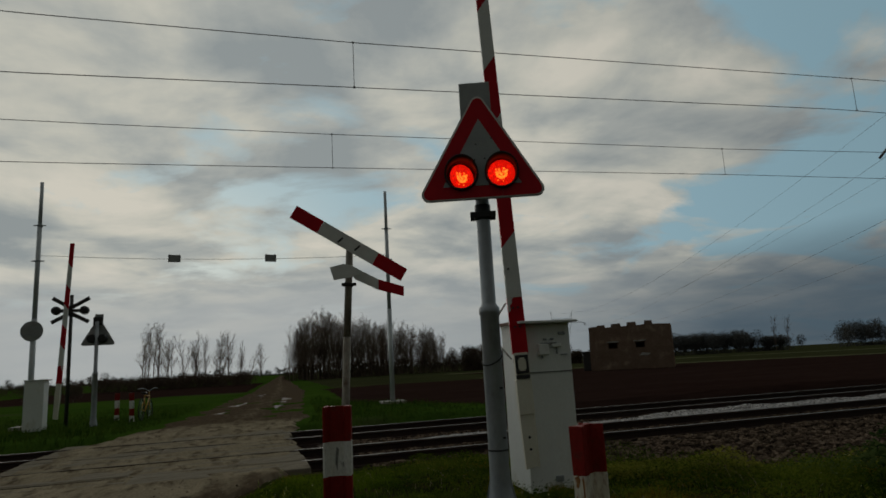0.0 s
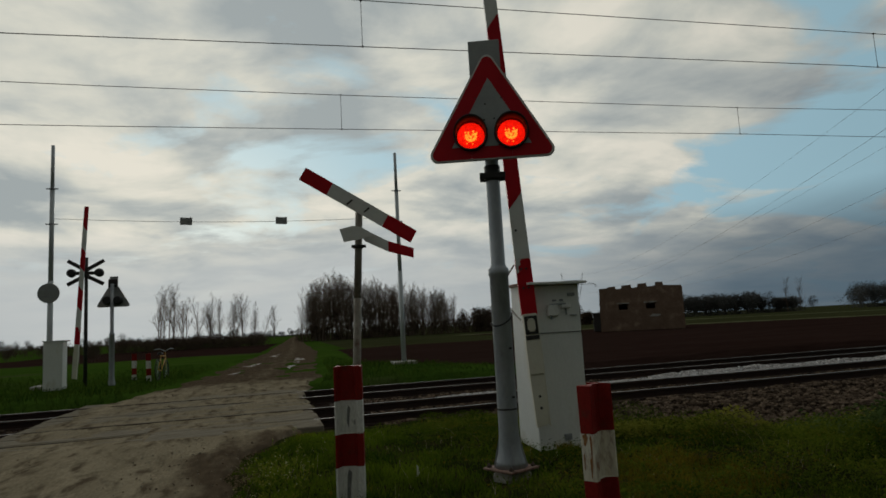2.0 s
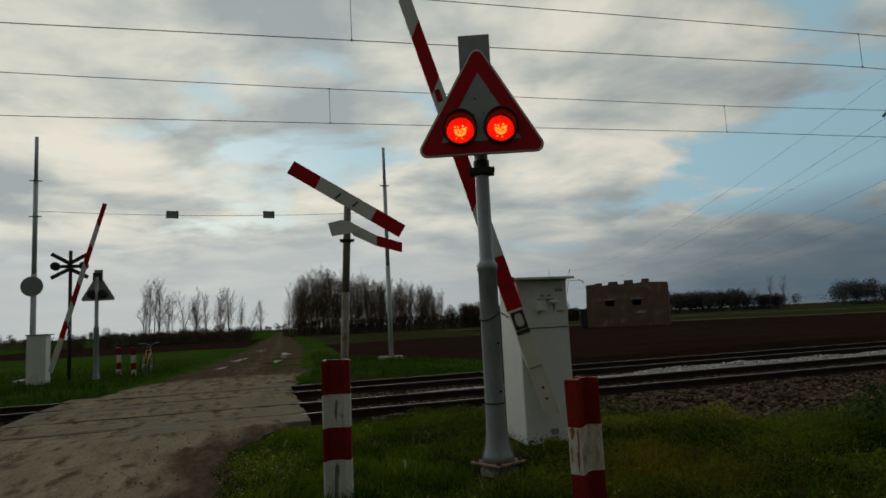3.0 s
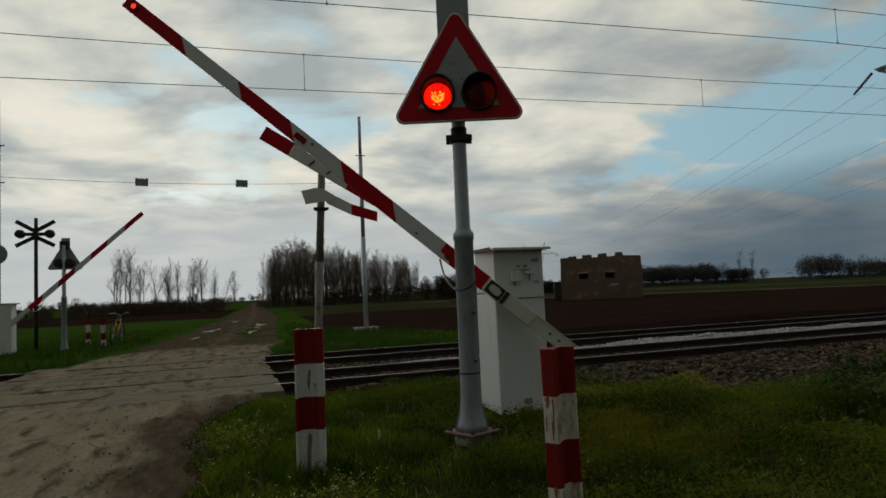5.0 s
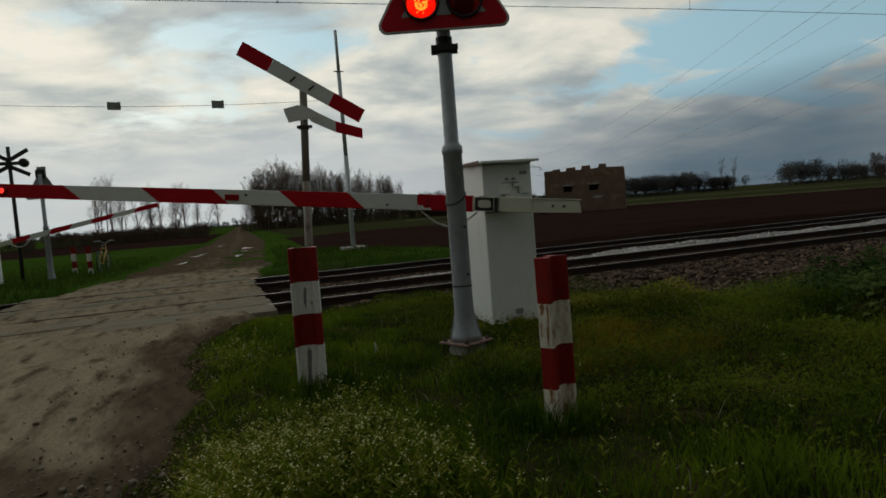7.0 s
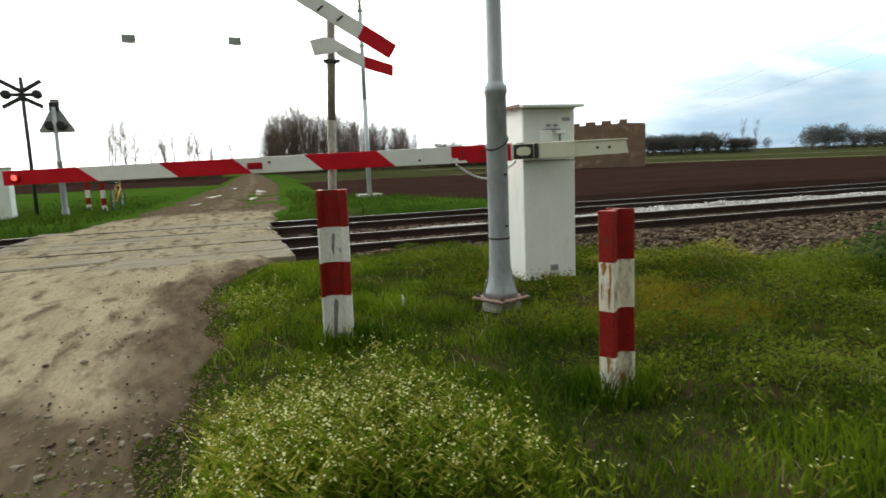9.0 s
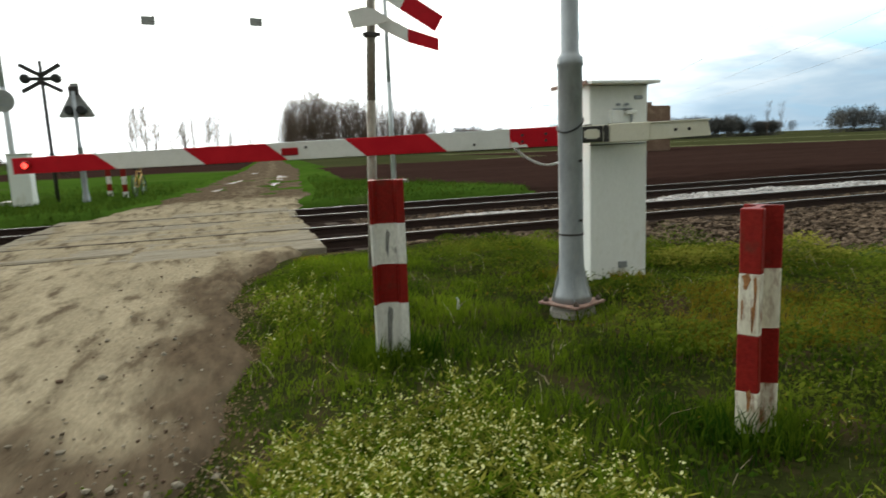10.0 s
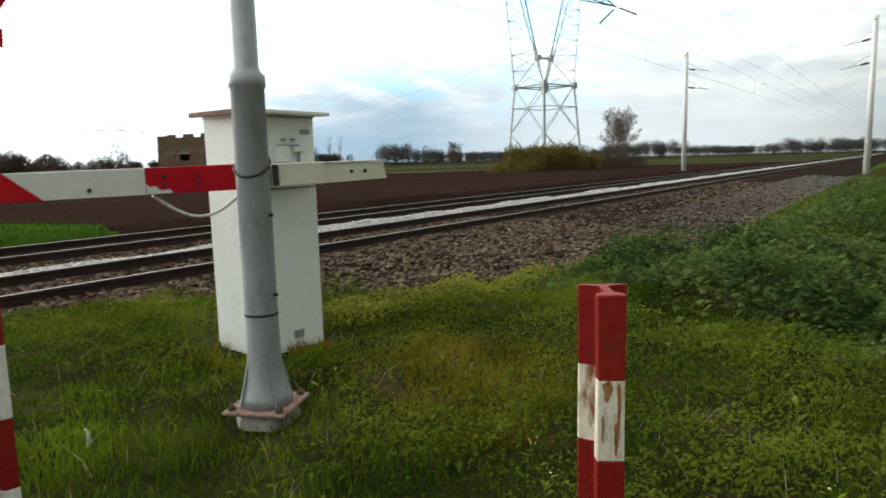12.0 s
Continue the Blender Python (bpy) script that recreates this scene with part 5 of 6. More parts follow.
def build_catenary_mast(x, y, side):
    m = thing("catenary_mast", pose(x, y, -0.1), "pale concrete overhead-line mast beside the track", "mast", "overhead line masts")
    bm = bmesh.new()
    bm_tube(bm, (0, 0, -0.3), (0, 0, 9.3), 0.19, 0.13, 12)
    part("shaft", bm, M["white"], m)
    for z0, z1, l in ((6.6, 6.3, 1.7), (8.0, 7.7, 1.7)):
        bm = bmesh.new()
        bm_tube(bm, (0, 0, z0), (0, side * l, z1), 0.025, seg=6)
        bm_tube(bm, (0, 0, z0 + 0.5), (0, side * l * 0.8, z1 + 0.05), 0.014, seg=6)
        arm = part("cantilever", bm, M["zinc"], m)
        bm = bmesh.new()
        bm_tube(bm, (0, side * 0.25, z0 - 0.05), (0, side * 0.65, z0 - 0.12), 0.07, seg=8)
        part("insulator", bm, M["insulator"], arm)
    bm = bmesh.new()
    bm_tube(bm, (-0.9, 0, 9.0), (0.9, 0, 9.05), 0.03, seg=6)
    part("crossbar", bm, M["zinc"], m)
    return m


build_catenary_mast(51.8, 12.6, -1)
build_catenary_mast(46.0, -0.03, 1)


# ---- power line ----
def strut(bm, a, b, r):
    bm_tube(bm, a, b, r, seg=4, smooth=False, caps=False)


def build_pylon(m, label):
    t = thing("pylon", m, label, "pylon", "power line pylons")
    C = [(-1, -1), (1, -1), (1, 1), (-1, 1)]
    d0, d1, zb, zw = 3.2, 2.5, -0.6, 9.9
    for cx, cy in C:
        bm = bmesh.new()
        strut(bm, (cx * d0, cy * d0, zb), (cx * d1, cy * d1, zw), 0.13)
        part("leg", bm, M["pylon"], t)
    for k in range(4):
        (ax, ay), (bx, by) = C[k], C[(k + 1) % 4]
        def P(q, z):
            f = (z - zb) / (zw - zb)
            d = d0 + (d1 - d0) * f
            c = (ax, ay) if q == 0 else (bx, by)
            return (c[0] * d, c[1] * d, z)

        for p, q, r in ((P(0, zw), P(1, 4.4), 0.05), (P(1, zw), P(0, 4.4), 0.05), (P(0, 4.4), P(1, zb), 0.05), (P(1, 4.4), P(0, zb), 0.05), (P(0, 7.4), P(1, 7.4), 0.05), (P(0, zw), P(1, zw), 0.08)):
            bm = bmesh.new()
            strut(bm, p, q, r)
            part("brace", bm, M["pylon"], t)
    for s in (-1, 1):
        bm = bmesh.new()
        lo = [Vector((0, 0, zw)), Vector((s * d1, -d1, zw)), Vector((s * d1, d1, zw))]
        hi = [Vector((s * 3.4, 0, 21)), Vector((s * 5.3, -0.9, 21)), Vector((s * 5.3, 0.9, 21))]
        for a, b, rr in zip(lo, hi, (0.13, 0.07, 0.07)):
            strut(bm, a, b, rr)
        bm_box(bm, (0.55, 0.55, 0.7), (s * d1, -d1, zw))
        bm_box(bm, (0.55, 0.55, 0.7), (s * d1, d1, zw))
        q = lo[0].lerp(hi[0], 0.3)
        bm_box(bm, (0.6, 0.6, 0.6), q)
        strut(bm, q, lo[1], 0.05)
        strut(bm, q, lo[2], 0.05)
        n = 6
        for i in range(n):
            for k in range(3):
                a = lo[k].lerp(hi[k], i / n)
                b = lo[(k + 1) % 3].lerp(hi[(k + 1) % 3], (i + 1) / n)
                c = lo[(k + 1) % 3].lerp(hi[(k + 1) % 3], i / n)
                strut(bm, a, b, 0.03)
                if i:
                    strut(bm, a, c, 0.025)
        part("fork_limb", bm, M["pylon"], t)
        bm = bmesh.new()
        tip = Vector((s * 13.0, 0, 20.6))
        for y in (-0.8, 0.8):
            strut(bm, (s * 3.4, y, 21), tip, 0.09)
            strut(bm, (s * 4.6, y * 0.6, 23.4), tip, 0.07)
            for i in range(6):
                a = Vector((s * 3.4, y, 21)).lerp(tip, i / 6)
                b = Vector((s * 4.6, y * 0.6, 23.4)).lerp(tip, (i + 0.5) / 6)
                strut(bm, a, b, 0.05)
        strut(bm, (s * 4.6, 0, 23.4), (s * 6.2, 0, 27.5), 0.08)
        strut(bm, (s * 5.3, 0, 21), (s * 6.2, 0, 27.5), 0.08)
        part("crossarm", bm, M["pylon"], t)
        for k in (-1, 1):
            bm = bmesh.new()
            a, b = tip, tip + Vector((s * 0.2, k * 3.0, -1.5))
            for i in range(11):
                p = a.lerp(b, 0.15 + 0.8 * i / 10)
                bm_tube(bm, p, p + (b - a).normalized() * 0.12, 0.14, seg=6)
            part("insulator_string", bm, M["insulator"], t)
    bm = bmesh.new()
    strut(bm, (-1.02, 0, zw + 3.33), (1.02, 0, zw + 3.33), 0.12)
    bm_box(bm, (0.8, 0.8, 1.0), (0, 0, zw))
    for k in C:
        strut(bm, (0, 0, zw), (k[0] * d1, k[1] * d1, zw), 0.08)
    part("waist_frame", bm, M["pylon"], t)
    bm = bmesh.new()
    for y in (-0.8, 0.8):
        strut(bm, (-4.6, y * 0.6, 23.4), (4.6, y * 0.6, 23.4), 0.09)
        strut(bm, (-3.4, y, 21), (3.4, y, 21), 0.09)
        for i in range(8):
            strut(bm, (-4.0 + i, y, 21), (-3.5 + i, y * 0.6, 23.4), 0.05)
    part("top_beam", bm, M["pylon"], t)
    return t


PYLON_A, PYLON_B = (69.6, 34.2), (170, 330)
line_turn = math.degrees(math.atan2(PYLON_B[1] - PYLON_A[1], PYLON_B[0] - PYLON_A[0])) - 90
build_pylon(pose(*PYLON_A, -0.2, 0, 0, line_turn), "tall lattice steel pylon rising behind the scrub")
build_pylon(pose(*PYLON_B, -0.4, 0, 0, line_turn), "distant lattice pylon pale on the horizon")
for off, hh in ((-13.0, 19.1), (0.0, 19.0), (13.0, 19.1), (-6.2, 27.5), (6.2, 27.5)):
    ca, sa = math.cos(radians(line_turn)), math.sin(radians(line_turn))
    pts = []
    for i in range(31):
        u = i / 30
        x, y = PYLON_A[0] + (PYLON_B[0] - PYLON_A[0]) * u + off * ca, PYLON_A[1] + (PYLON_B[1] - PYLON_A[1]) * u + off * sa
        pts.append((x, y, hh - 9.0 * 4 * u * (1 - u)))
    strand("power_line", pts, 0.017, "sagging power line running off to the horizon", "power line", "power lines", 4)


# ---- ruined building ----
def build_ruin():
    r = thing("ruined_building", pose(32.4, 56.2, -0.35, 0, 0, -37), "roofless ruined brick building with broken wall tops", "building")
    W, D, H, T = 8.2, 6.5, 4.35, 0.45
    front = [(0.0, 0.0), (W, 0.0), (W, H), (6.5, H + 0.1), (6.45, H + 0.45), (5.75, H + 0.47), (5.7, H + 0.1), (4.9, H + 0.05), (4.85, H + 0.42), (4.0, H + 0.40), (3.95, H + 0.05), (3.35, H + 0.03), (3.3, H + 0.35), (2.4, H + 0.33), (2.35, H + 0.02), (1.75, H), (1.7, H + 0.28), (1.0, H + 0.26), (0.9, H + 0.15), (0.1, H + 0.12)]

    def wall(name, outline, m, label=""):
        bm = bmesh.new()
        bm_prism(bm, outline, 0, T)
        o = part(name, bm, M["brick"], r, label)
        o.matrix_basis = m
        return o

    # front built as courses round two window openings
    z0, z1 = 2.15, 2.75
    holes = [(1.95, 2.85), (4.65, 5.55)]
    wall("wall", [(0, 0), (W, 0), (W, z0), (0, z0)], pose(0, 0, 0))
    for a, b in ((0, 1.95), (2.85, 4.65), (5.55, W)):
        wall("wall", [(a, z0), (b, z0), (b, z1), (a, z1)], pose(0, 0, 0))
    wall("wall", [(x, max(z, z1)) for x, z in front], pose(0, 0, 0), "broken wall top like battlements")
    wall("wall", [(0, 0), (D, 0), (D, H), (5, H + 0.1), (4.6, H - 0.3), (2, H), (0, H + 0.02)], pose(W, T, 0, 0, 0, 90))
    wall("wall", [(0, 0), (D, 0), (D, H - 0.6), (4, H - 0.4), (2.2, H), (0, H + 0.1)], pose(T, T, 0, 0, 0, 90))
    wall("wall", [(0, 0), (W, 0), (W, H - 0.8), (6, H - 0.2), (4.8, H - 0.9), (3.9, H - 0.8), (2, H), (0, H - 0.4)], pose(0, D, 0))
    # unseen slab and wall, added to shade the inside and darken the windows
    bm = bmesh.new()
    bm_box(bm, (W - 2 * T, D - 2 * T, 0.18), (W / 2, D / 2 + T / 2, 3.6))
    part("floor_slab", bm, M["concrete"], r, "added concrete slab that shades the inside")
    bm = bmesh.new()
    bm_box(bm, (4.2, 0.3, 3.5), (2.6, 2.2, 1.75))
    part("inner_wall", bm, M["brick"], r)
    for a, b in holes:
        bm = bmesh.new()
        bm_box(bm, (b - a + 0.3, 0.12, 0.14), ((a + b) / 2, -0.03, z1 + 0.07), bevel=0.01)
        part("lintel", bm, M["concrete"], r)
    bm = bmesh.new()
    bm_prism(bm, [(4.9, 1.35), (5.7, 1.3), (6.1, 1.5), (5.3, 1.62)], -0.03, 0.01)
    part("plaster_patch", bm, M["concrete"], r)
    bm = bmesh.new()
    bm_box(bm, (1.0, 2.0, 1.9), (-0.55, 3.0, 0.95), bevel=0.05)
    bm_box(bm, (1.2, 2.3, 0.15), (-0.55, 3.0, 1.95), bevel=0.03)
    part("lean_to", bm, M["dark"], r, "low dark lean-to")


build_ruin()


# ---- trees ----
def tree_mesh(name, seed, height, spread, trunks=1, kids=(15, 6, 4, 3), mat="bark", twig=0.012, bare=0.3, rise=0.75, lean=0.05, reach=1.0):
    """A leafless tree: tapered trunks, rising limbs and ever finer twigs."""
    r = random.Random(seed)
    verts, faces = [], []

    def limb(p, d, ln, rad, lvl):
        n = 5 if lvl == 0 else 3 if lvl < 3 else 2
        seg = 6 if lvl == 0 else 3
        pts, q, dd = [p], p, d
        for _ in range(n):
            dd = (dd + Vector((r.gauss(0, 0.07), r.gauss(0, 0.07), r.gauss(0.05 if lvl else 0.0, 0.05)))).normalized()
            q = q + dd * ln / n
            pts.append(q)
        base = len(verts)
        t = dd.to_track_quat("Z", "Y")
        for i, c in enumerate(pts):
            rr = rad * (1 - 0.8 * i / n)
            for k in range(seg):
                a = 2 * math.pi * k / seg
                verts.append(tuple(c + t @ Vector((rr * math.cos(a), rr * math.sin(a), 0))))
        for i in range(n):
            for k in range(seg):
                faces.append((base + i * seg + k, base + i * seg + (k + 1) % seg, base + (i + 1) * seg + (k + 1) % seg, base + (i + 1) * seg + k))
        if lvl >= len(kids):
            return
        m = kids[lvl]
        for i in range(m):
            u = (bare if lvl == 0 else 0.15) + (1 - (bare if lvl == 0 else 0.15)) * (i + r.random()) / m
            j = min(int(u * n), n - 1)
            c = pts[j].lerp(pts[j + 1], u * n - j)
            a = i * 2.4 + r.uniform(-0.5, 0.5)
            out = Vector((math.cos(a), math.sin(a), 0))
            nd = (dd * r.uniform(0.5, 0.9) + out * r.uniform(0.6, 1.1) * spread * (1 + 0.25 * lvl) + Vector((0, 0, rise * 0.3))).normalized()
            k = reach * (0.95 - 0.55 * u) if lvl == 0 else (1.15 - 0.4 * u)
            limb(c, nd, ln * r.uniform(0.34, 0.50) * k, max(twig, rad * 0.40 * (1.1 - 0.6 * u)), lvl + 1)

    for k in range(trunks):
        o = Vector((r.uniform(-0.7, 0.7), r.uniform(-0.7, 0.7), -0.3)) * (k > 0)
        limb(o, Vector((r.gauss(0, lean), r.gauss(0, lean), 1)).normalized(), height * r.uniform(0.86, 0.97), height * 0.0105, 0)
    return raw_mesh(name, verts, faces, M[mat])


def plant_tree(me, x, y, z, turn, scale, label, group):
    t = new("bare_tree", me)
    t.matrix_basis = pose(x, y, z, 0, 0, turn) @ Matrix.Diagonal((scale, scale, scale, 1))
    return tagged(t, label, "tree", group)


TALL = [tree_mesh("bare_tree", 11 + i, 11.2, 0.52, 1 + i % 2, twig=0.010, bare=0.14) for i in range(6)]
SMALL = [tree_mesh("bare_tree", 31 + i, 8.6, 0.50, 1 + i % 2, (13, 6, 4, 3), twig=0.010, bare=0.12) for i in range(4)]
ROUND = [tree_mesh("bare_tree", 51 + i, 10.5, 0.80, 3, (16, 8, 6, 4), twig=0.024, bare=0.2, lean=0.2, reach=1.35) for i in range(2)]
# copse to the right of the road, tallest at the road and thinning away from it
for i in range(120):
    u, v = ((i * 0.618034) % 1) ** 1.15, rng.uniform(0, 1)
    tx, ty = 5.2 + 32 * u + 3 * v, 116 + 5 * u + 20 * v
    k = (1.13 - 0.42 * u ** 1.4) * (0.72 + 0.28 * float(ss(0.0, 0.10, u)))
    plant_tree(TALL[i % 6], tx, ty, -0.6, rng.uniform(0, 360), k * rng.uniform(0.86, 1.08), "leafless slender tree in a dense copse", "trees of the copse")
# open row to the left of the road
for i in range(20):
    tx = -18.6 + 17.6 * i / 19 + rng.normal(0, 0.6) + 0.5 * math.sin(i * 2.1)
    plant_tree(SMALL[i % 4], tx, 117 + rng.normal(0, 4), 0.5, rng.uniform(0, 360), rng.uniform(0.72, 1.06) * (1.08 - 0.32 * i / 19), "leafless tree in an open row along the field", "trees in the row")


def clump_mesh(name, pts, size, mat, per=26, leaf=1.0):
    """Scrub as many small crossing leaves and twigs."""
    verts, faces = [], []
    for (x, y, z), s in zip(pts, size):
        c = rng.normal(0, 0.42, (per, 3)) * (s, s, s * 0.75) + (x, y, z)
        for p in c:
            a, h, w = rng.uniform(0, 6.28), leaf * s * rng.uniform(0.2, 0.55), leaf * s * rng.uniform(0.04, 0.16)
            d = np.array([math.cos(a), math.sin(a), 0]) * w
            tilt = np.array([rng.normal(0, 0.25), rng.normal(0, 0.25), 1]) * h
            b = len(verts)
            verts += [tuple(p - d), tuple(p + d), tuple(p + tilt + d * 0.3)]
            faces.append((b, b + 1, b + 2))
    return raw_mesh(name, verts, faces, M[mat])


def scrub(name, n, xr, yr, zr, size, mat, label, category="shrubs", per=70):
    x, y = rng.uniform(*xr, n), rng.uniform(*yr, n)
    pts = np.column_stack((x, y, rng.uniform(*zr, n)))
    ob = new(name, clump_mesh(name, pts, rng.uniform(*size, n), mat, per, 0.5))
    return tagged(ob, label, category, kind="stuff")


scrub("copse_undergrowth", 620, (4.5, 47), (115, 128), (-0.4, 2.2), (0.5, 1.1), "scrub", "dark leafless undergrowth along the copse edge")
scrub("field_hedge", 260, (-60, -1), (108, 116), (-0.2, 1.2), (0.6, 1.2), "scrub", "dark low hedge along the field edge")
scrub("row_hedge", 420, (-23, -1.5), (98, 107), (-0.3, 1.3), (0.5, 1.1), "scrub", "dark brown hedge below the row of trees")
u, v = rng.uniform(-1, 1, 800), rng.uniform(-1, 1, 800)
heap = np.clip(1 - u * u, 0, 1) ** 0.5
willow = new("willow_scrub", clump_mesh("willow_scrub", np.column_stack((57.5 + 5.2 * u, 27.6 + 2.0 * v - 1.6 * u, -0.5 + rng.uniform(0, 1, 800) * (2.5 * heap + 0.4 * np.sin(u * 9)))), rng.uniform(0.5, 1.1, 800), "reed", 80, 0.55))
tagged(willow, "rounded tan and olive willow scrub below the pylon", "shrubs", kind="stuff")
scrub("dark_scrub", 120, (64, 72), (22, 27), (-0.2, 1.1), (0.5, 0.9), "scrub", "dark scrub beside the willows")


def tree_belt(name, a, b, n, hmin, hmax, depth, mat, label, hedge=3.0):
    """A far belt of trees: rounded crowns of fine twigs over a ragged hedge, with gaps."""
    verts, faces = [], []

    def twigs(c, size, ln):
        m = len(c)
        d = rng.normal(0, 1, (m, 3)) + (0, 0, 0.8)
        d = d / np.linalg.norm(d, axis=1)[:, None] * (ln * rng.uniform(0.5, 1.2, m))[:, None]
        e = rng.normal(0, 1, (m, 3))
        e = e / np.linalg.norm(e, axis=1)[:, None] * (size * rng.uniform(0.5, 1.2, m))[:, None]
        k = len(verts)
        verts.extend(np.stack((c - e, c + e, c + d), 1).reshape(-1, 3).tolist())
        faces.extend((k + np.arange(m)[:, None] * 3 + np.arange(3)).tolist())

    ln = math.hypot(b[0] - a[0], b[1] - a[1])
    for i in range(n):
        u = rng.uniform()
        swell = 0.5 + 0.5 * math.sin(u * ln / 17 + 2 * math.sin(u * 9))
        h = hmin + (hmax - hmin) * swell * rng.uniform(0.5, 1.0)
        r = h * rng.uniform(0.26, 0.42)
        q = np.array([a[0] + (b[0] - a[0]) * u + rng.normal(0, depth), a[1] + (b[1] - a[1]) * u + rng.normal(0, depth), -0.5])
        w = rng.normal(0, 1, (620, 3))
        w = w / np.linalg.norm(w, axis=1)[:, None] * rng.uniform(0.1, 1.0, 620)[:, None] ** 0.5 * (r, r, h * 0.40)
        twigs(q + w + (0, 0, h * 0.60), 0.085, r * 0.30)
        t = np.column_stack((rng.normal(0, 0.1, 14), rng.normal(0, 0.1, 14), rng.uniform(0, h * 0.4, 14)))
        twigs(q + t, 0.12, h * 0.3)
    m = int(ln * 70)
    u = rng.uniform(0, 1, m)
    top = hedge * (0.55 + 0.45 * np.sin(u * ln / 7 + 3 * np.sin(u * 13)))
    c = np.column_stack((a[0] + (b[0] - a[0]) * u + rng.normal(0, depth * 0.6, m), a[1] + (b[1] - a[1]) * u + rng.normal(0, depth * 0.6, m), -0.6 + rng.uniform(0, 1, m) * top))
    twigs(c, 0.22, 0.8)
    ob = new(name, raw_mesh(name, verts, faces, M[mat]))
    return tagged(ob, label, "far trees", kind="stuff")


tree_belt("tree_belt", (138, 204), (196, 196), 110, 5.5, 9, 4, "haze_tree", "hazy belt of bare trees along the horizon", 6.5)
tree_belt("tree_belt", (214, 190), (430, 150), 230, 5.5, 11, 5, "haze_tree", "hazy belt of bare trees with rounded crowns", 6.0)
tree_belt("copse_edge", (40, 121), (78, 142), 34, 3.0, 5.5, 2, "scrub", "brown shrubs trailing off from the copse", 2.6)
tree_belt("far_tree_belt", (-420, 420), (-40, 520), 120, 3, 9, 8, "haze_tree", "low far line of trees beyond the green field", 3.5)
tree_belt("horizon_wood", (430, 150), (640, 20), 240, 7, 14, 8, "haze_tree", "hazy wood on the horizon along the railway", 9.0)
tree_belt("village_trees", (-40, 520), (300, 560), 110, 4, 10, 8, "haze_tree", "low grey tree line on the horizon", 4.0)
for bx, by, sc, k in ((119.4, 43.8, 1.0, 0), (130, 90, 0.55, 1), (44, 120, 0.45, 0), (48.5, 122, 0.35, 1), (-53, 90, 0.9, 1), (-43, 90, 0.28, 0), (-33, 90, 0.22, 1), (-27, 90, 0.25, 0), (-16.5, 60, 0.2, 1)):
    plant_tree(ROUND[k], bx, by, -0.6 - 0.2 * (sc < 0.5), bx * 7, sc, "broad leafless tree standing alone in the fields", "single trees")
for bx, by in ((184.7, 190), (190.9, 190)):
    plant_tree(TALL[0], bx, by, -0.6, bx, 1.1, "tall narrow poplar on the horizon", "poplars")


# ---- grass and weeds ----
def blades(name, x, y, h, w, mat, label, lean=0.35, droop=0.5):
    n = len(x)
    z = ground_z(x, y) - 0.01
    a, b = rng.uniform(0, 2 * math.pi, n), rng.uniform(0, 2 * math.pi, n)
    d = np.column_stack((np.cos(a), np.sin(a), np.zeros(n))) * (w / 2)[:, None]
    bend = np.column_stack((np.cos(b), np.sin(b), np.zeros(n))) * (h * rng.uniform(0.1, lean * 2, n))[:, None]
    base = np.column_stack((x, y, z))
    up = np.zeros((n, 3))
    up[:, 2] = h
    v = np.empty((n, 5, 3))
    v[:, 0], v[:, 1] = base - d, base + d
    v[:, 2], v[:, 3] = base + up * 0.55 + bend * 0.35 - d * 0.8, base + up * 0.55 + bend * 0.35 + d * 0.8
    v[:, 4] = base + up * (1 - 0.25 * droop) + bend
    i = np.arange(n)[:, None] * 5
    f = [tuple(q) for q in (i + np.array([0, 1, 3, 2])).tolist()] + [tuple(q) for q in (i + np.array([2, 3, 4])).tolist()]
    ob = new(name, raw_mesh(name, v.reshape(-1, 3).tolist(), f, M[mat]))
    return tagged(ob, label, "grass", kind="stuff")


def verge(n, xr, yr, keep=0.0):
    x, y = rng.uniform(*xr, n), rng.uniform(*yr, n)
    r = np.interp(y, EDGE_Y, EDGE_R)
    ok = (x > r + 0.02 + 0.20 * wavy(x, y, 2.0)) & (y < foot_y(x) - 0.05 + 0.25 * wavy(x, y, 1.4, 4) * (x > 2))
    return x[ok], y[ok]


def tuft(x, y, k=1.1, s=0.0):
    return 0.5 + 0.5 * wavy(x, y, k, s)


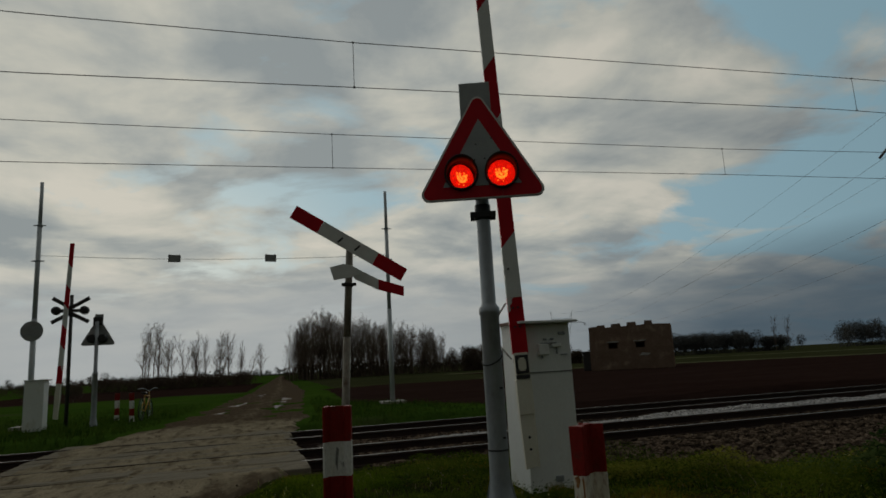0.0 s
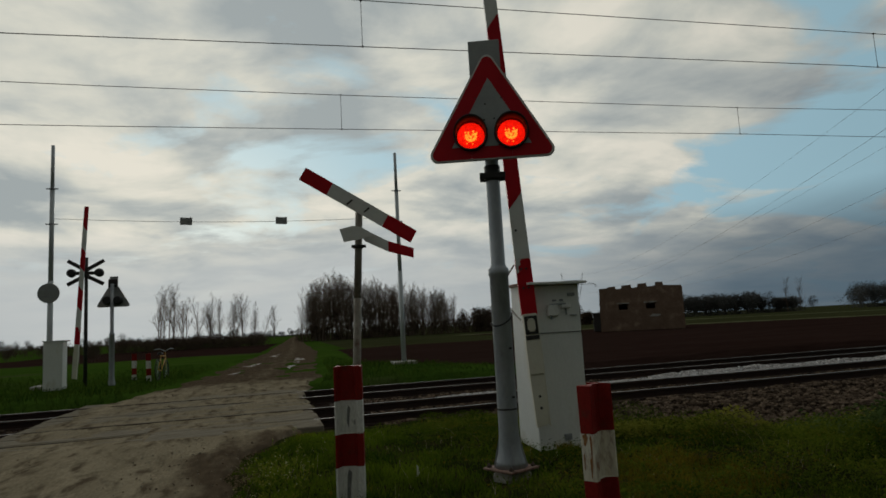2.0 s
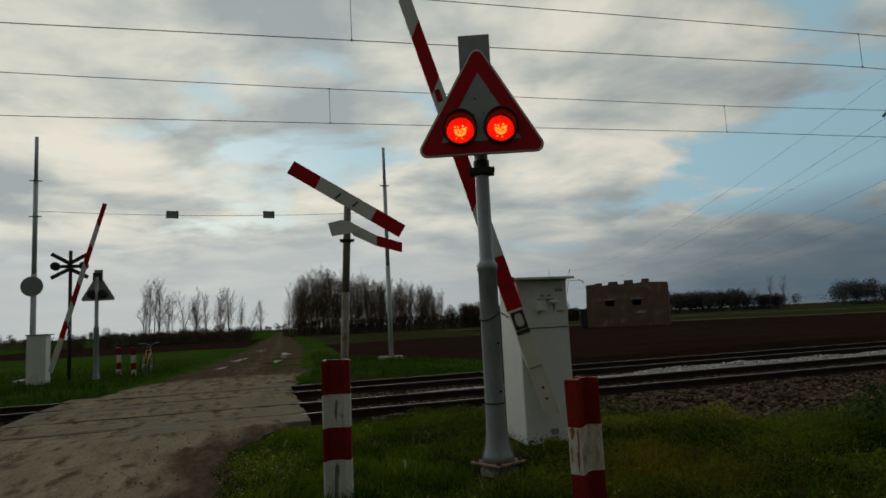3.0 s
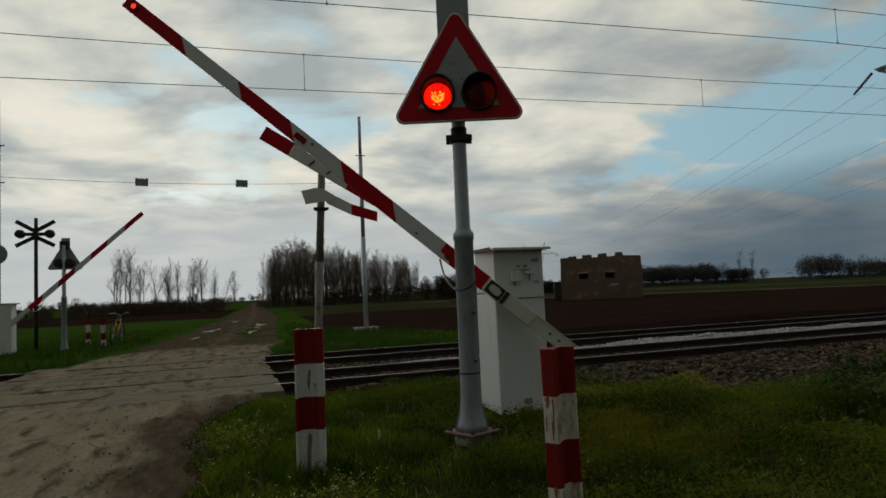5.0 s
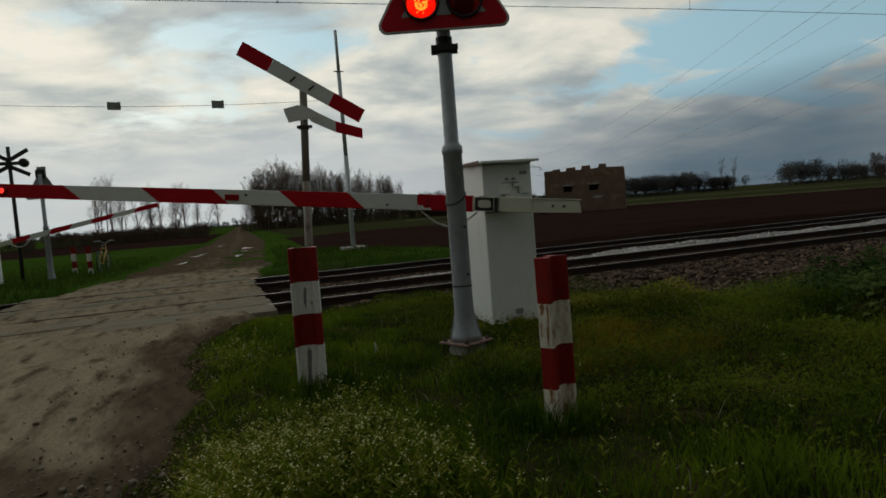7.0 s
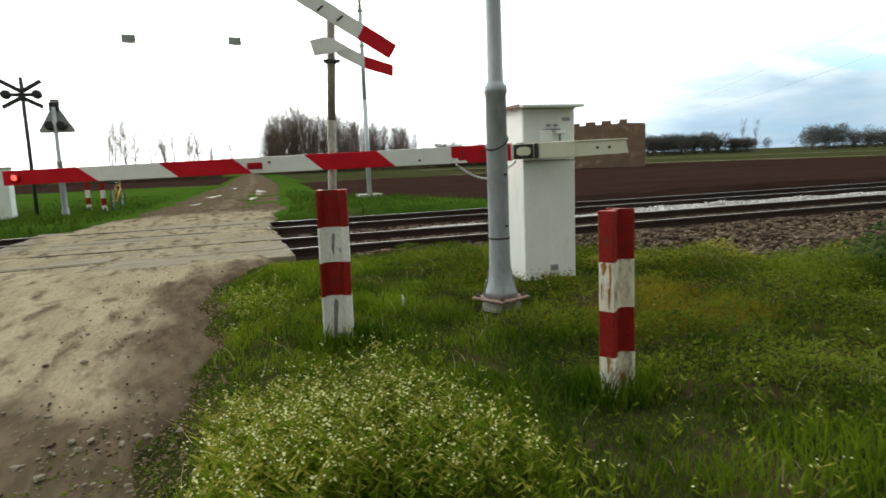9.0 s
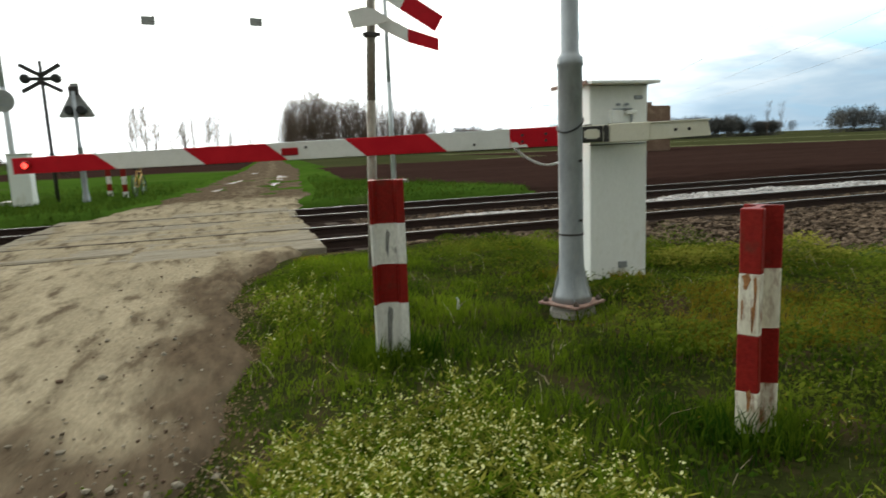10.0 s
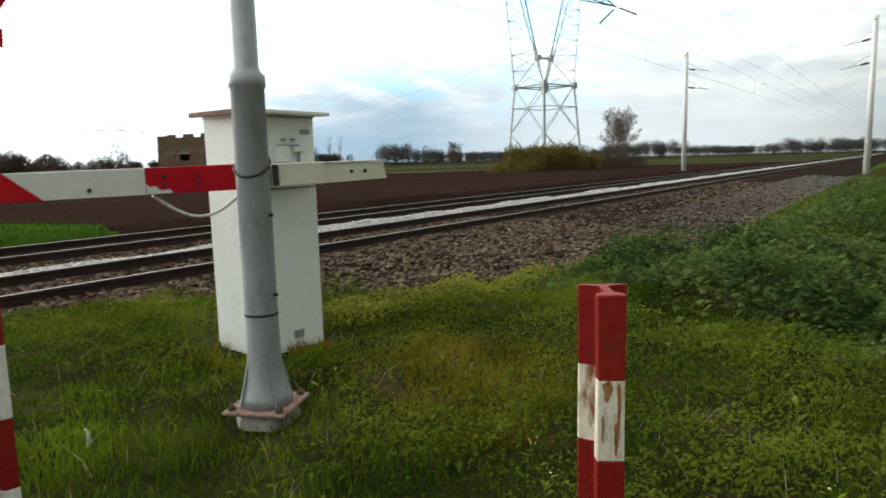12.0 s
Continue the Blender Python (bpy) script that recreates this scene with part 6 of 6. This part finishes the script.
def build_grass():
    x, y = verge(230000, (-3.2, 7.5), (-4.6, 3.6))
    t = tuft(x, y, 1.3, 2)
    h = rng.uniform(0.035, 0.135, len(x)) * (0.55 + 0.95 * t) + 0.07 * np.exp(-((x - 4.0) / 2) ** 2) * rng.uniform(0, 1, len(x)) + 0.06 * ss(-1.5, -3.5, y) * rng.uniform(0.3, 1, len(x))
    h = h * (0.35 + 0.65 * ss(0.0, 0.6, x - np.interp(y, EDGE_Y, EDGE_R))) * (1 - 0.55 * ss(-1.6, -0.2, y - foot_y(x)))
    clump = 0.6 * humps(x, y, 3.1, 4.0) + 0.4 * humps(x, y, 7.3, 2.0)
    h = h * (0.30 + 1.15 * clump) * (1 - 0.45 * np.exp(-((x - 1.2) / 1.0) ** 2 - ((y + 0.3) / 0.9) ** 2))
    h = h * (1 - 0.45 * leafy_ground(x, y))
    ok = (rng.uniform(0, 1, len(x)) < 0.45 + 0.8 * clump) & (rng.uniform(0, 1, len(x)) > np.maximum(0.75 * nettle_bed(x, y), 0.35 * leafy_ground(x, y)))
    x, y, h = x[ok], y[ok], h[ok]
    blades("grass", x, y, h, rng.uniform(0.004, 0.0095, len(x)), "grass", "uneven green verge grass round the posts")
    x, y = verge(30000, (7.5, 30), (-8, 3.4))
    blades("rough_grass", x, y, rng.uniform(0.06, 0.20, len(x)) * (1 - 0.6 * ss(-1.8, -0.2, y - foot_y(x))), rng.uniform(0.01, 0.022, len(x)), "grass", "rough grass on the bank beside the railway")
    x, y = rng.uniform(-26, 26, 60000), 12.0 + 16 * rng.beta(1, 2, 60000)
    ok = (road_mask(x, y) < 0.3) & ((x < 1.6) | (y < np.maximum(11.9, 20.2 - 2.5 * (x - 2.3))))
    x, y = x[ok], y[ok]
    blades("meadow_grass", x, y, rng.uniform(0.05, 0.20, len(x)) * (0.5 + tuft(x, y, 0.5)), rng.uniform(0.010, 0.022, len(x)), "meadow_grass", "green meadow grass across the tracks")
    x, y = rng.uniform(-16, -5.4, 26000), rng.uniform(-4, 4.3, 26000)
    ok = road_mask(x, y) < 0.2
    blades("roadside_grass", x[ok], y[ok], rng.uniform(0.04, 0.16, ok.sum()), rng.uniform(0.006, 0.014, ok.sum()), "grass", "short grass on the far verge of the road")
    # straw-coloured and mossy patches
    x, y = verge(80000, (-1.8, 3.6), (-1.8, 3.4))
    ok = tuft(x, y, 1.6, 5) + 0.62 * np.exp(-((x - 1.2) / 0.9) ** 2 - ((y + 0.5) / 0.8) ** 2) > 0.88
    blades("mossy_tufts", x[ok], y[ok], rng.uniform(0.03, 0.11, ok.sum()), rng.uniform(0.004, 0.009, ok.sum()), "moss", "yellowish mossy tufts between the grass")
    x, y = verge(30000, (0.2, 8), (-1.0, 3.8))
    ok = tuft(x, y, 1.8, 1) * np.exp(-((y - foot_y(x) + 1.0) / 0.7) ** 2) > 0.3
    blades("bank_tufts", x[ok], y[ok], rng.uniform(0.04, 0.11, ok.sum()) * (1 + ss(1.8, 3.2, x[ok])), rng.uniform(0.005, 0.010, ok.sum()), "bud", "taller yellow-green tufts at the top of the bank")
    x, y = [], []
    for px, py, n in ((-1.222, -0.28, 700), (-0.205, -1.73, 600), (0.0, 0.0, 260)):
        a, r = rng.uniform(0, 2 * math.pi, n), rng.uniform(0.10, 0.24, n) + 0.12 * (px == 0)
        x.append(px + r * np.cos(a)), y.append(py + r * np.sin(a))
    x, y = np.concatenate(x), np.concatenate(y)
    blades("post_tufts", x, y, rng.uniform(0.07, 0.20, len(x)) * (1 - 0.5 * (np.hypot(x, y) < 0.5)), rng.uniform(0.005, 0.010, len(x)), "grass", "taller grass tufts left standing round the posts")
    x, y = verge(900, (-2.6, 5), (-4.2, 2.5))
    blades("dry_stalks", x, y, rng.uniform(0.05, 0.16, len(x)), rng.uniform(0.003, 0.006, len(x)), "dry", "scattered dry straw stalks", lean=0.8)


def build_flowers():
    """White-flowered weeds: thin stems, a few leaves, small clusters of petals."""
    n = 2300
    x = np.concatenate((rng.normal(-1.55, 0.42, n), rng.uniform(-2.2, 0.2, 60), rng.uniform(0.2, 4.0, 26), rng.normal(-1.72, 0.16, 110)))
    y = np.concatenate((rng.normal(-1.8, 0.55, n), rng.uniform(-3.4, -1.0, 60), rng.uniform(-2.5, 1.8, 26), rng.normal(0.7, 0.45, 110)))
    few = np.arange(len(x)) >= n
    ok = (x > np.interp(y, EDGE_Y, EDGE_R) + 0.16 + 0.15 * wavy(x, y, 2.6, 3)) & (np.hypot(x + 0.2, y + 1.73) > 0.2) & (few | ((x + 0.25 * wavy(x, y, 1.7, 2) < -0.95) & (y > -2.8 + 0.5 * wavy(x, y, 1.9, 6)) & (y < -1.22 + 0.15 * wavy(x, y, 2.3, 1))))
    x, y = x[ok], y[ok]
    z = ground_z(x, y)
    verts, faces, idx = [], [], []
    for px, py, pz in zip(x, y, z):
        h = rng.uniform(0.11, 0.25) * (0.75 + 0.5 * float(humps(px, py, 2.2, 1.5)))
        lx, ly = rng.normal(0, 0.05, 2)
        top = np.array([px + lx, py + ly, pz + h])
        b = len(verts)
        verts += [(px - 0.002, py, pz), (px + 0.002, py, pz), tuple(top)]
        faces.append((b, b + 1, b + 2))
        idx.append(0)
        for k in range(9):
            c = np.array([px, py, pz]) * (1 - (0.2 + 0.085 * k)) + top * (0.2 + 0.085 * k)
            a = rng.uniform(0, 6.28)
            d, e = np.array([math.cos(a), math.sin(a), 0.5]) * rng.uniform(0.02, 0.055), np.array([-math.sin(a), math.cos(a), 0]) * 0.0055
            b = len(verts)
            verts += [tuple(c), tuple(c + d * 0.6 + e), tuple(c + d), tuple(c + d * 0.6 - e)]
            faces.append((b, b + 1, b + 2, b + 3))
            idx.append(2 if rng.uniform() < 0.5 else 0)
        for k in range(6):
            c = top + rng.normal(0, 0.009, 3) + (0, 0, rng.uniform(-0.012, 0.008))
            s = rng.uniform(0.0032, 0.0058)
            a = rng.uniform(0, 6.28)
            u, v = np.array([math.cos(a), math.sin(a), rng.normal(0, 0.4)]) * s, np.array([-math.sin(a), math.cos(a), rng.normal(0, 0.4)]) * s
            b = len(verts)
            verts += [tuple(c - u), tuple(c - v), tuple(c + u), tuple(c + v)]
            faces.append((b, b + 1, b + 2, b + 3))
            idx.append(2 if rng.uniform() < 0.55 else 1)
    ob = new("flowering_weeds", raw_mesh("flowering_weeds", verts, faces, [M["grass"], M["petal"], M["bud"]], idx))
    tagged(ob, "dense patch of small white-flowered weeds by the road", "wild flowers", kind="stuff")


def canopy(name, x, y, top, size, mat, label):
    """Leafy cover: drooping kite-shaped leaves on several levels below an uneven top."""
    n = len(x)
    z = ground_z(x, y) + top * rng.uniform(0.25, 1.0, n) ** 0.6
    a = rng.uniform(0, 2 * math.pi, n)
    tilt = rng.normal(-0.15, 0.35, n)
    d = np.column_stack((np.cos(a), np.sin(a), tilt)) * size[:, None]
    e = np.column_stack((-np.sin(a), np.cos(a), rng.normal(0, 0.3, n))) * (size * rng.uniform(0.26, 0.42, n))[:, None]
    c = np.column_stack((x, y, z))
    drop = np.zeros((n, 3))
    drop[:, 2] = size * 0.2
    v = np.empty((n, 5, 3))
    v[:, 0], v[:, 1], v[:, 2], v[:, 3], v[:, 4] = c, c + d * 0.42 + e, c + d - drop, c + d * 0.42 - e, c + d * 0.5 + drop * 0.4
    i = np.arange(n)[:, None] * 5
    f = []
    for q in ((0, 1, 4), (1, 2, 4), (2, 3, 4), (3, 0, 4)):
        f += [tuple(k) for k in (i + np.array(q)).tolist()]
    ob = new(name, raw_mesh(name, v.reshape(-1, 3).tolist(), f, M[mat]))
    return tagged(ob, label, "weeds", kind="stuff")


def clear_of_posts(x, y):
    return (x > np.interp(y, EDGE_Y, EDGE_R) + 0.2) & (np.hypot(x, y) > 0.34) & (np.hypot(x + 0.2, y + 1.73) > 0.16) & (np.hypot(x + 1.22, y + 0.28) > 0.2) & ~((np.abs(x - 0.8) < 0.42) & (np.abs(y - 0.945) < 0.42))


def humps(x, y, k, s):
    """Rounded heads of leaf with dark gaps between."""
    return 0.5 + 0.5 * np.clip(1.6 * wavy(x, y, k, s), -1, 1)


def nettle_bed(x, y):
    """Where the tall nettles stand, off the bank and away from the stones."""
    return ss(2.1, 3.3, x - 0.35 * (y + 1.5) + 0.3 * wavy(x, y, 1.2, 8)) * ss(0.3, 1.0, foot_y(x) - y - 0.6 - 0.5 * np.exp(-((x - 4) / 1.5) ** 2))


def leafy_ground(x, y):
    """Where short broad-leaved weeds and moss take over from the grass."""
    return ss(-0.7, 0.3, x + 0.25 * wavy(x, y, 1.1, 5)) * ss(-2.6, -1.6, y + 0.5 * x + 0.3 * wavy(x, y, 1.3, 2))


def build_weeds():
    x, y = verge(150000, (-0.9, 4.6), (-3.4, 3.4))
    g, h = leafy_ground(x, y), 0.6 * humps(x, y, 2.7, 3.0) + 0.4 * humps(x, y, 6.1, 1.0)
    mossy = np.exp(-((x - 1.2) / 0.8) ** 2 - ((y + 0.35) / 0.75) ** 2) + 0.8 * np.exp(-((x - 1.9) / 0.7) ** 2 - ((y - 0.7) / 0.5) ** 2)
    ok = clear_of_posts(x, y) & (rng.uniform(0, 1, len(x)) < g * (0.28 + 0.60 * h)) & (nettle_bed(x, y) < 0.7)
    x, y, h, mossy = x[ok], y[ok], h[ok], mossy[ok]
    yellow = rng.uniform(0, 1, len(x)) < 0.06 + 0.62 * mossy * tuft(x, y, 2.4, 3)
    top, size = 0.025 + 0.15 * h * (1 - 0.6 * np.clip(mossy, 0, 1)) * (1 - 0.7 * np.exp(-((x - 0.8) / 0.6) ** 2 - ((y - 0.6) / 0.5) ** 2)), rng.uniform(0.010, 0.030, len(x)) * (0.7 + 0.6 * h)
    canopy("ground_weeds", x[~yellow], y[~yellow], top[~yellow], size[~yellow], "weed", "short lumpy cover of small-leaved green weeds")
    canopy("moss_cushions", x[yellow], y[yellow], top[yellow] * 0.8, size[yellow] * 0.8, "moss", "yellow-brown cushions of moss and dead nettle")
    x, y = np.concatenate((rng.uniform(0.8, 9, 62000), rng.uniform(9, 26, 16000))), np.concatenate((rng.uniform(-6.0, 1.4, 62000), rng.uniform(-8, 1.6, 16000)))
    u = nettle_bed(x, y) * ss(-6.0, -4.2, y + 0.5 * wavy(x, y, 1.0, 3) - 3 * ss(8, 14, x))
    ok = rng.uniform(0, 1, len(x)) < u
    x, y, u = x[ok], y[ok], u[ok]
    big = humps(x, y, 1.5, 1.0) * 0.65 + humps(x, y, 4.2, 2.0) * 0.35
    canopy("nettles", x, y, (0.03 + 0.50 * big) * (0.5 + 0.5 * u), rng.uniform(0.035, 0.085, len(x)) * (1 + 0.5 * ss(9, 20, x)), "nettle", "dense dark green nettles covering the bank")
    x, y = rng.uniform(0.2, 6.0, 95000), rng.uniform(-3.6, 1.8, 95000)
    h = humps(x, y, 2.3, 6.0) * (1 - 0.75 * np.exp(-((x - 0.8) / 0.7) ** 2 - ((y - 0.6) / 0.6) ** 2))
    ok = clear_of_posts(x, y) & (y < foot_y(x) - 0.35) & (rng.uniform(0, 1, len(x)) < h * (0.25 + 0.75 * ss(0.9, 2.2, x - 0.3 * y))) & (nettle_bed(x, y) < 0.6)
    x, y, h = x[ok], y[ok], h[ok]
    canopy("clover_and_weeds", x, y, 0.03 + 0.25 * h, rng.uniform(0.010, 0.027, len(x)), "weed", "lumpy clumps of bright green broad-leaved weeds")
    r, a = np.sqrt(rng.uniform(0, 1, 9000)), rng.uniform(0, 2 * math.pi, 9000)
    k = rng.integers(0, 4, 9000)
    x, y = np.array([2.6, 3.5, 4.3, 1.9])[k] + 0.62 * r * np.cos(a), np.array([0.62, 0.85, 1.02, 1.0])[k] + 0.34 * r * np.sin(a)
    canopy("bank_herbs", x, y, (0.05 + np.array([0.22, 0.25, 0.30, 0.11])[k] * np.sqrt(1 - r * r)) * (0.6 + 0.4 * humps(x, y, 5.0, 2.0)), rng.uniform(0.015, 0.045, 9000), "bud", "yellow-green herbs in soft mounds at the top of the bank")
    x, y = rng.uniform(-2.6, 1.2, 11000), rng.uniform(-4.2, 2.6, 11000)
    h = humps(x, y, 1.9, 3.0)
    ok = clear_of_posts(x, y) & (rng.uniform(0, 1, len(x)) < h ** 2)
    canopy("low_weeds", x[ok], y[ok], 0.04 + 0.10 * h[ok], rng.uniform(0.012, 0.04, ok.sum()), "weed", "low leafy weeds in the verge grass")


def on_road(n, y0, y1, a=1.0, b=1.0):
    y = rng.uniform(y0, y1, n)
    l, r = np.interp(y, EDGE_Y, EDGE_L), np.interp(y, EDGE_Y, EDGE_R)
    return l + (r - l) * rng.beta(a, b, n), y


def build_tussocks():
    """Rounded grassy hummocks on the far side of the line."""
    xs, ys, ts = [], [], []
    for mx, my, k in ((-8.6, 12.6, 0.7), (-9.9, 13.0, 0.9), (-11.3, 12.6, 1.1), (-12.9, 13.2, 1.0), (-14.6, 12.7, 1.2), (-16.6, 13.1, 1.1)):
        r, a = np.sqrt(rng.uniform(0, 1, 1500)), rng.uniform(0, 2 * math.pi, 1500)
        xs.append(mx + 0.75 * k * r * np.cos(a))
        ys.append(my + 0.5 * k * r * np.sin(a))
        ts.append(0.12 + 0.42 * k * np.sqrt(1 - r * r))
    canopy("tussocks", np.concatenate(xs), np.concatenate(ys), np.concatenate(ts), rng.uniform(0.03, 0.08, 9000), "weed", "rounded hummocks of long grass beside the railway")


def build_road_litter():
    """Small stones, clods, leaves and straw lying on the dirt road."""
    x, y = on_road(600, -4.5, 4.3)
    x2, y2 = on_road(900, -4.8, -0.5, 4, 1.2)
    x, y = np.concatenate((x, x2)), np.concatenate((y, y2))
    s = rng.uniform(0.004, 0.012, len(x)) * np.where(rng.uniform(0, 1, len(x)) < 0.08, 2.4, 1)
    ob = scatter_stones("road_stones", np.column_stack((x, y, np.full(len(x), -0.068))), s, M["deck"])
    tagged(ob, "small pale stones scattered on the dirt road", "stones")
    x, y = on_road(420, -4.8, 4.3)
    x2, y2 = on_road(160, 11.2, 16)
    x3, y3 = on_road(450, -4.8, -0.5)
    x, y = np.concatenate((x, x2, x3)), np.concatenate((y, y2, y3))
    s = rng.uniform(0.005, 0.014, len(x)) * np.where(rng.uniform(0, 1, len(x)) < 0.08, 2.0, 1)
    ob = scatter_stones("mud_clods", np.column_stack((x, y, np.full(len(x), -0.072))), s, M["mud"])
    tagged(ob, "dark clods of mud dropped on the pale road", "clods")
    x, y = on_road(5000, -4.8, -0.5)
    x2, y2 = on_road(1500, -3.5, 3.0, 14, 1.0)
    x, y = np.concatenate((x, x2)), np.concatenate((y, y2))
    y3 = rng.uniform(-4.2, 2.4, 3000)
    x3 = np.interp(y3, EDGE_Y, EDGE_R) - 0.35 + 0.55 * rng.beta(1.6, 1.6, 3000)
    x, y = np.concatenate((x, x3)), np.concatenate((y, y3))
    ok = (tuft(x, y, 1.3, 7) > 0.35) | (np.arange(len(x)) >= len(x) - 3000)
    canopy("leaf_litter", x[ok], y[ok], np.full(ok.sum(), 0.014), rng.uniform(0.010, 0.028, ok.sum()), "litter", "trodden brown leaf litter at the road's edge")
    x, y = on_road(14000, -4.8, -0.2)
    ok = (tuft(x, y, 1.5, 2) > 0.48) & (y < -0.5 - 0.5 * ss(-3.0, -2.3, x))
    canopy("sprouting_weeds", x[ok], y[ok], np.full(ok.sum(), 0.05), rng.uniform(0.012, 0.03, ok.sum()), "weed", "sparse weeds sprouting through the trodden soil")


def build_scrap(x, y, w, h, turn, lift, label):
    """A curled scrap of thin pale stuff caught in the grass."""
    bm = bmesh.new()
    rows = []
    for i in range(7):
        u = i / 6
        rows.append([bm.verts.new((w * (v - 0.5) * (1 - 0.5 * u * u), 0.35 * h * u * u + 0.12 * w * (v - 0.5) ** 2, h * u * (1 - 0.25 * u))) for v in (0, 0.33, 0.67, 1)])
    for a, b in zip(rows, rows[1:]):
        for k in range(3):
            bm.faces.new((a[k], a[k + 1], b[k + 1], b[k])).smooth = True
    bmesh.ops.solidify(bm, geom=bm.faces[:], thickness=0.0015)
    ob = new("paper_scrap", finish(bm, "paper_scrap", M["white"]))
    ob.matrix_basis = pose(x, y, float(ground_z(x, y)) + lift, 12, 8, turn)
    tagged(ob, label, "litter")


build_scrap(-0.62, 0.42, 0.028, 0.10, 20, 0.0, "pale curled scrap standing in the verge grass")
build_scrap(4.58, -0.20, 0.12, 0.06, -50, 0.10, "white scrap of paper caught in the weeds")
build_stones()
build_grass()
build_flowers()
build_weeds()
build_tussocks()
build_road_litter()


# ---- what moves ----
BOOM = [(0.0, 88), (1.5, 88), (1.9, 87.3), (2.2, 85), (2.5, 81), (2.7, 78.2), (3.2, 70.5), (3.8, 60.5), (4.3, 52.7), (4.5, 48.9), (5.0, 40.5), (5.5, 32.2), (6.0, 23.5), (6.5, 14.0), (7.0, 5.9), (7.2, 2.7), (7.5, -0.3), (7.7, -1.2), (8.0, -0.7), (8.8, -0.8), (12.0, -0.8)]
FAR_BOOM = [(0.0, 87.3), (1.7, 87.3), (2.0, 86.7), (2.5, 80.6), (3.2, 69.5), (3.8, 58.5), (4.5, 47.2), (5.0, 39.8), (5.5, 31.8), (6.0, 24.6), (6.5, 18.0), (7.0, 10.2), (7.2, 7.2), (7.7, 0.2), (8.0, -0.8), (12.0, -0.8)]


def flash(first, period=1.05, half=0.30, fade=0.16):
    """Flashing imitated by swivelling a lamp's glowing disc: 0 degrees faces out, at 135 its black back shows."""
    def swivel(t):
        d = abs((t - first + period / 2) % period - period / 2)
        u = min(max((d - half) / fade, 0.0), 1.0)
        return 135.0 * u * u * (3 - 2 * u)

    return [(i / 15, swivel(i / 15)) for i in range(181)]


def motions():
    walk(NEAR_ARM, [(t, pose(-0.28, -0.285, 1.10, 0, -a, 165)) for t, a in BOOM])
    walk(FAR_ARM, [(t, pose(-0.62, 0.30, 1.25, 0, -a, 165)) for t, a in FAR_BOOM])
    for ref, x, first in zip(FLASH_DISCS, (-LAMP_X, LAMP_X), (0.70, 0.175)):
        walk(ref, [(t, pose(x, 0.022 + 0.09 * abs(math.sin(radians(a))), LAMP_Z, 0, 0, a)) for t, a in flash(first)])


motions()
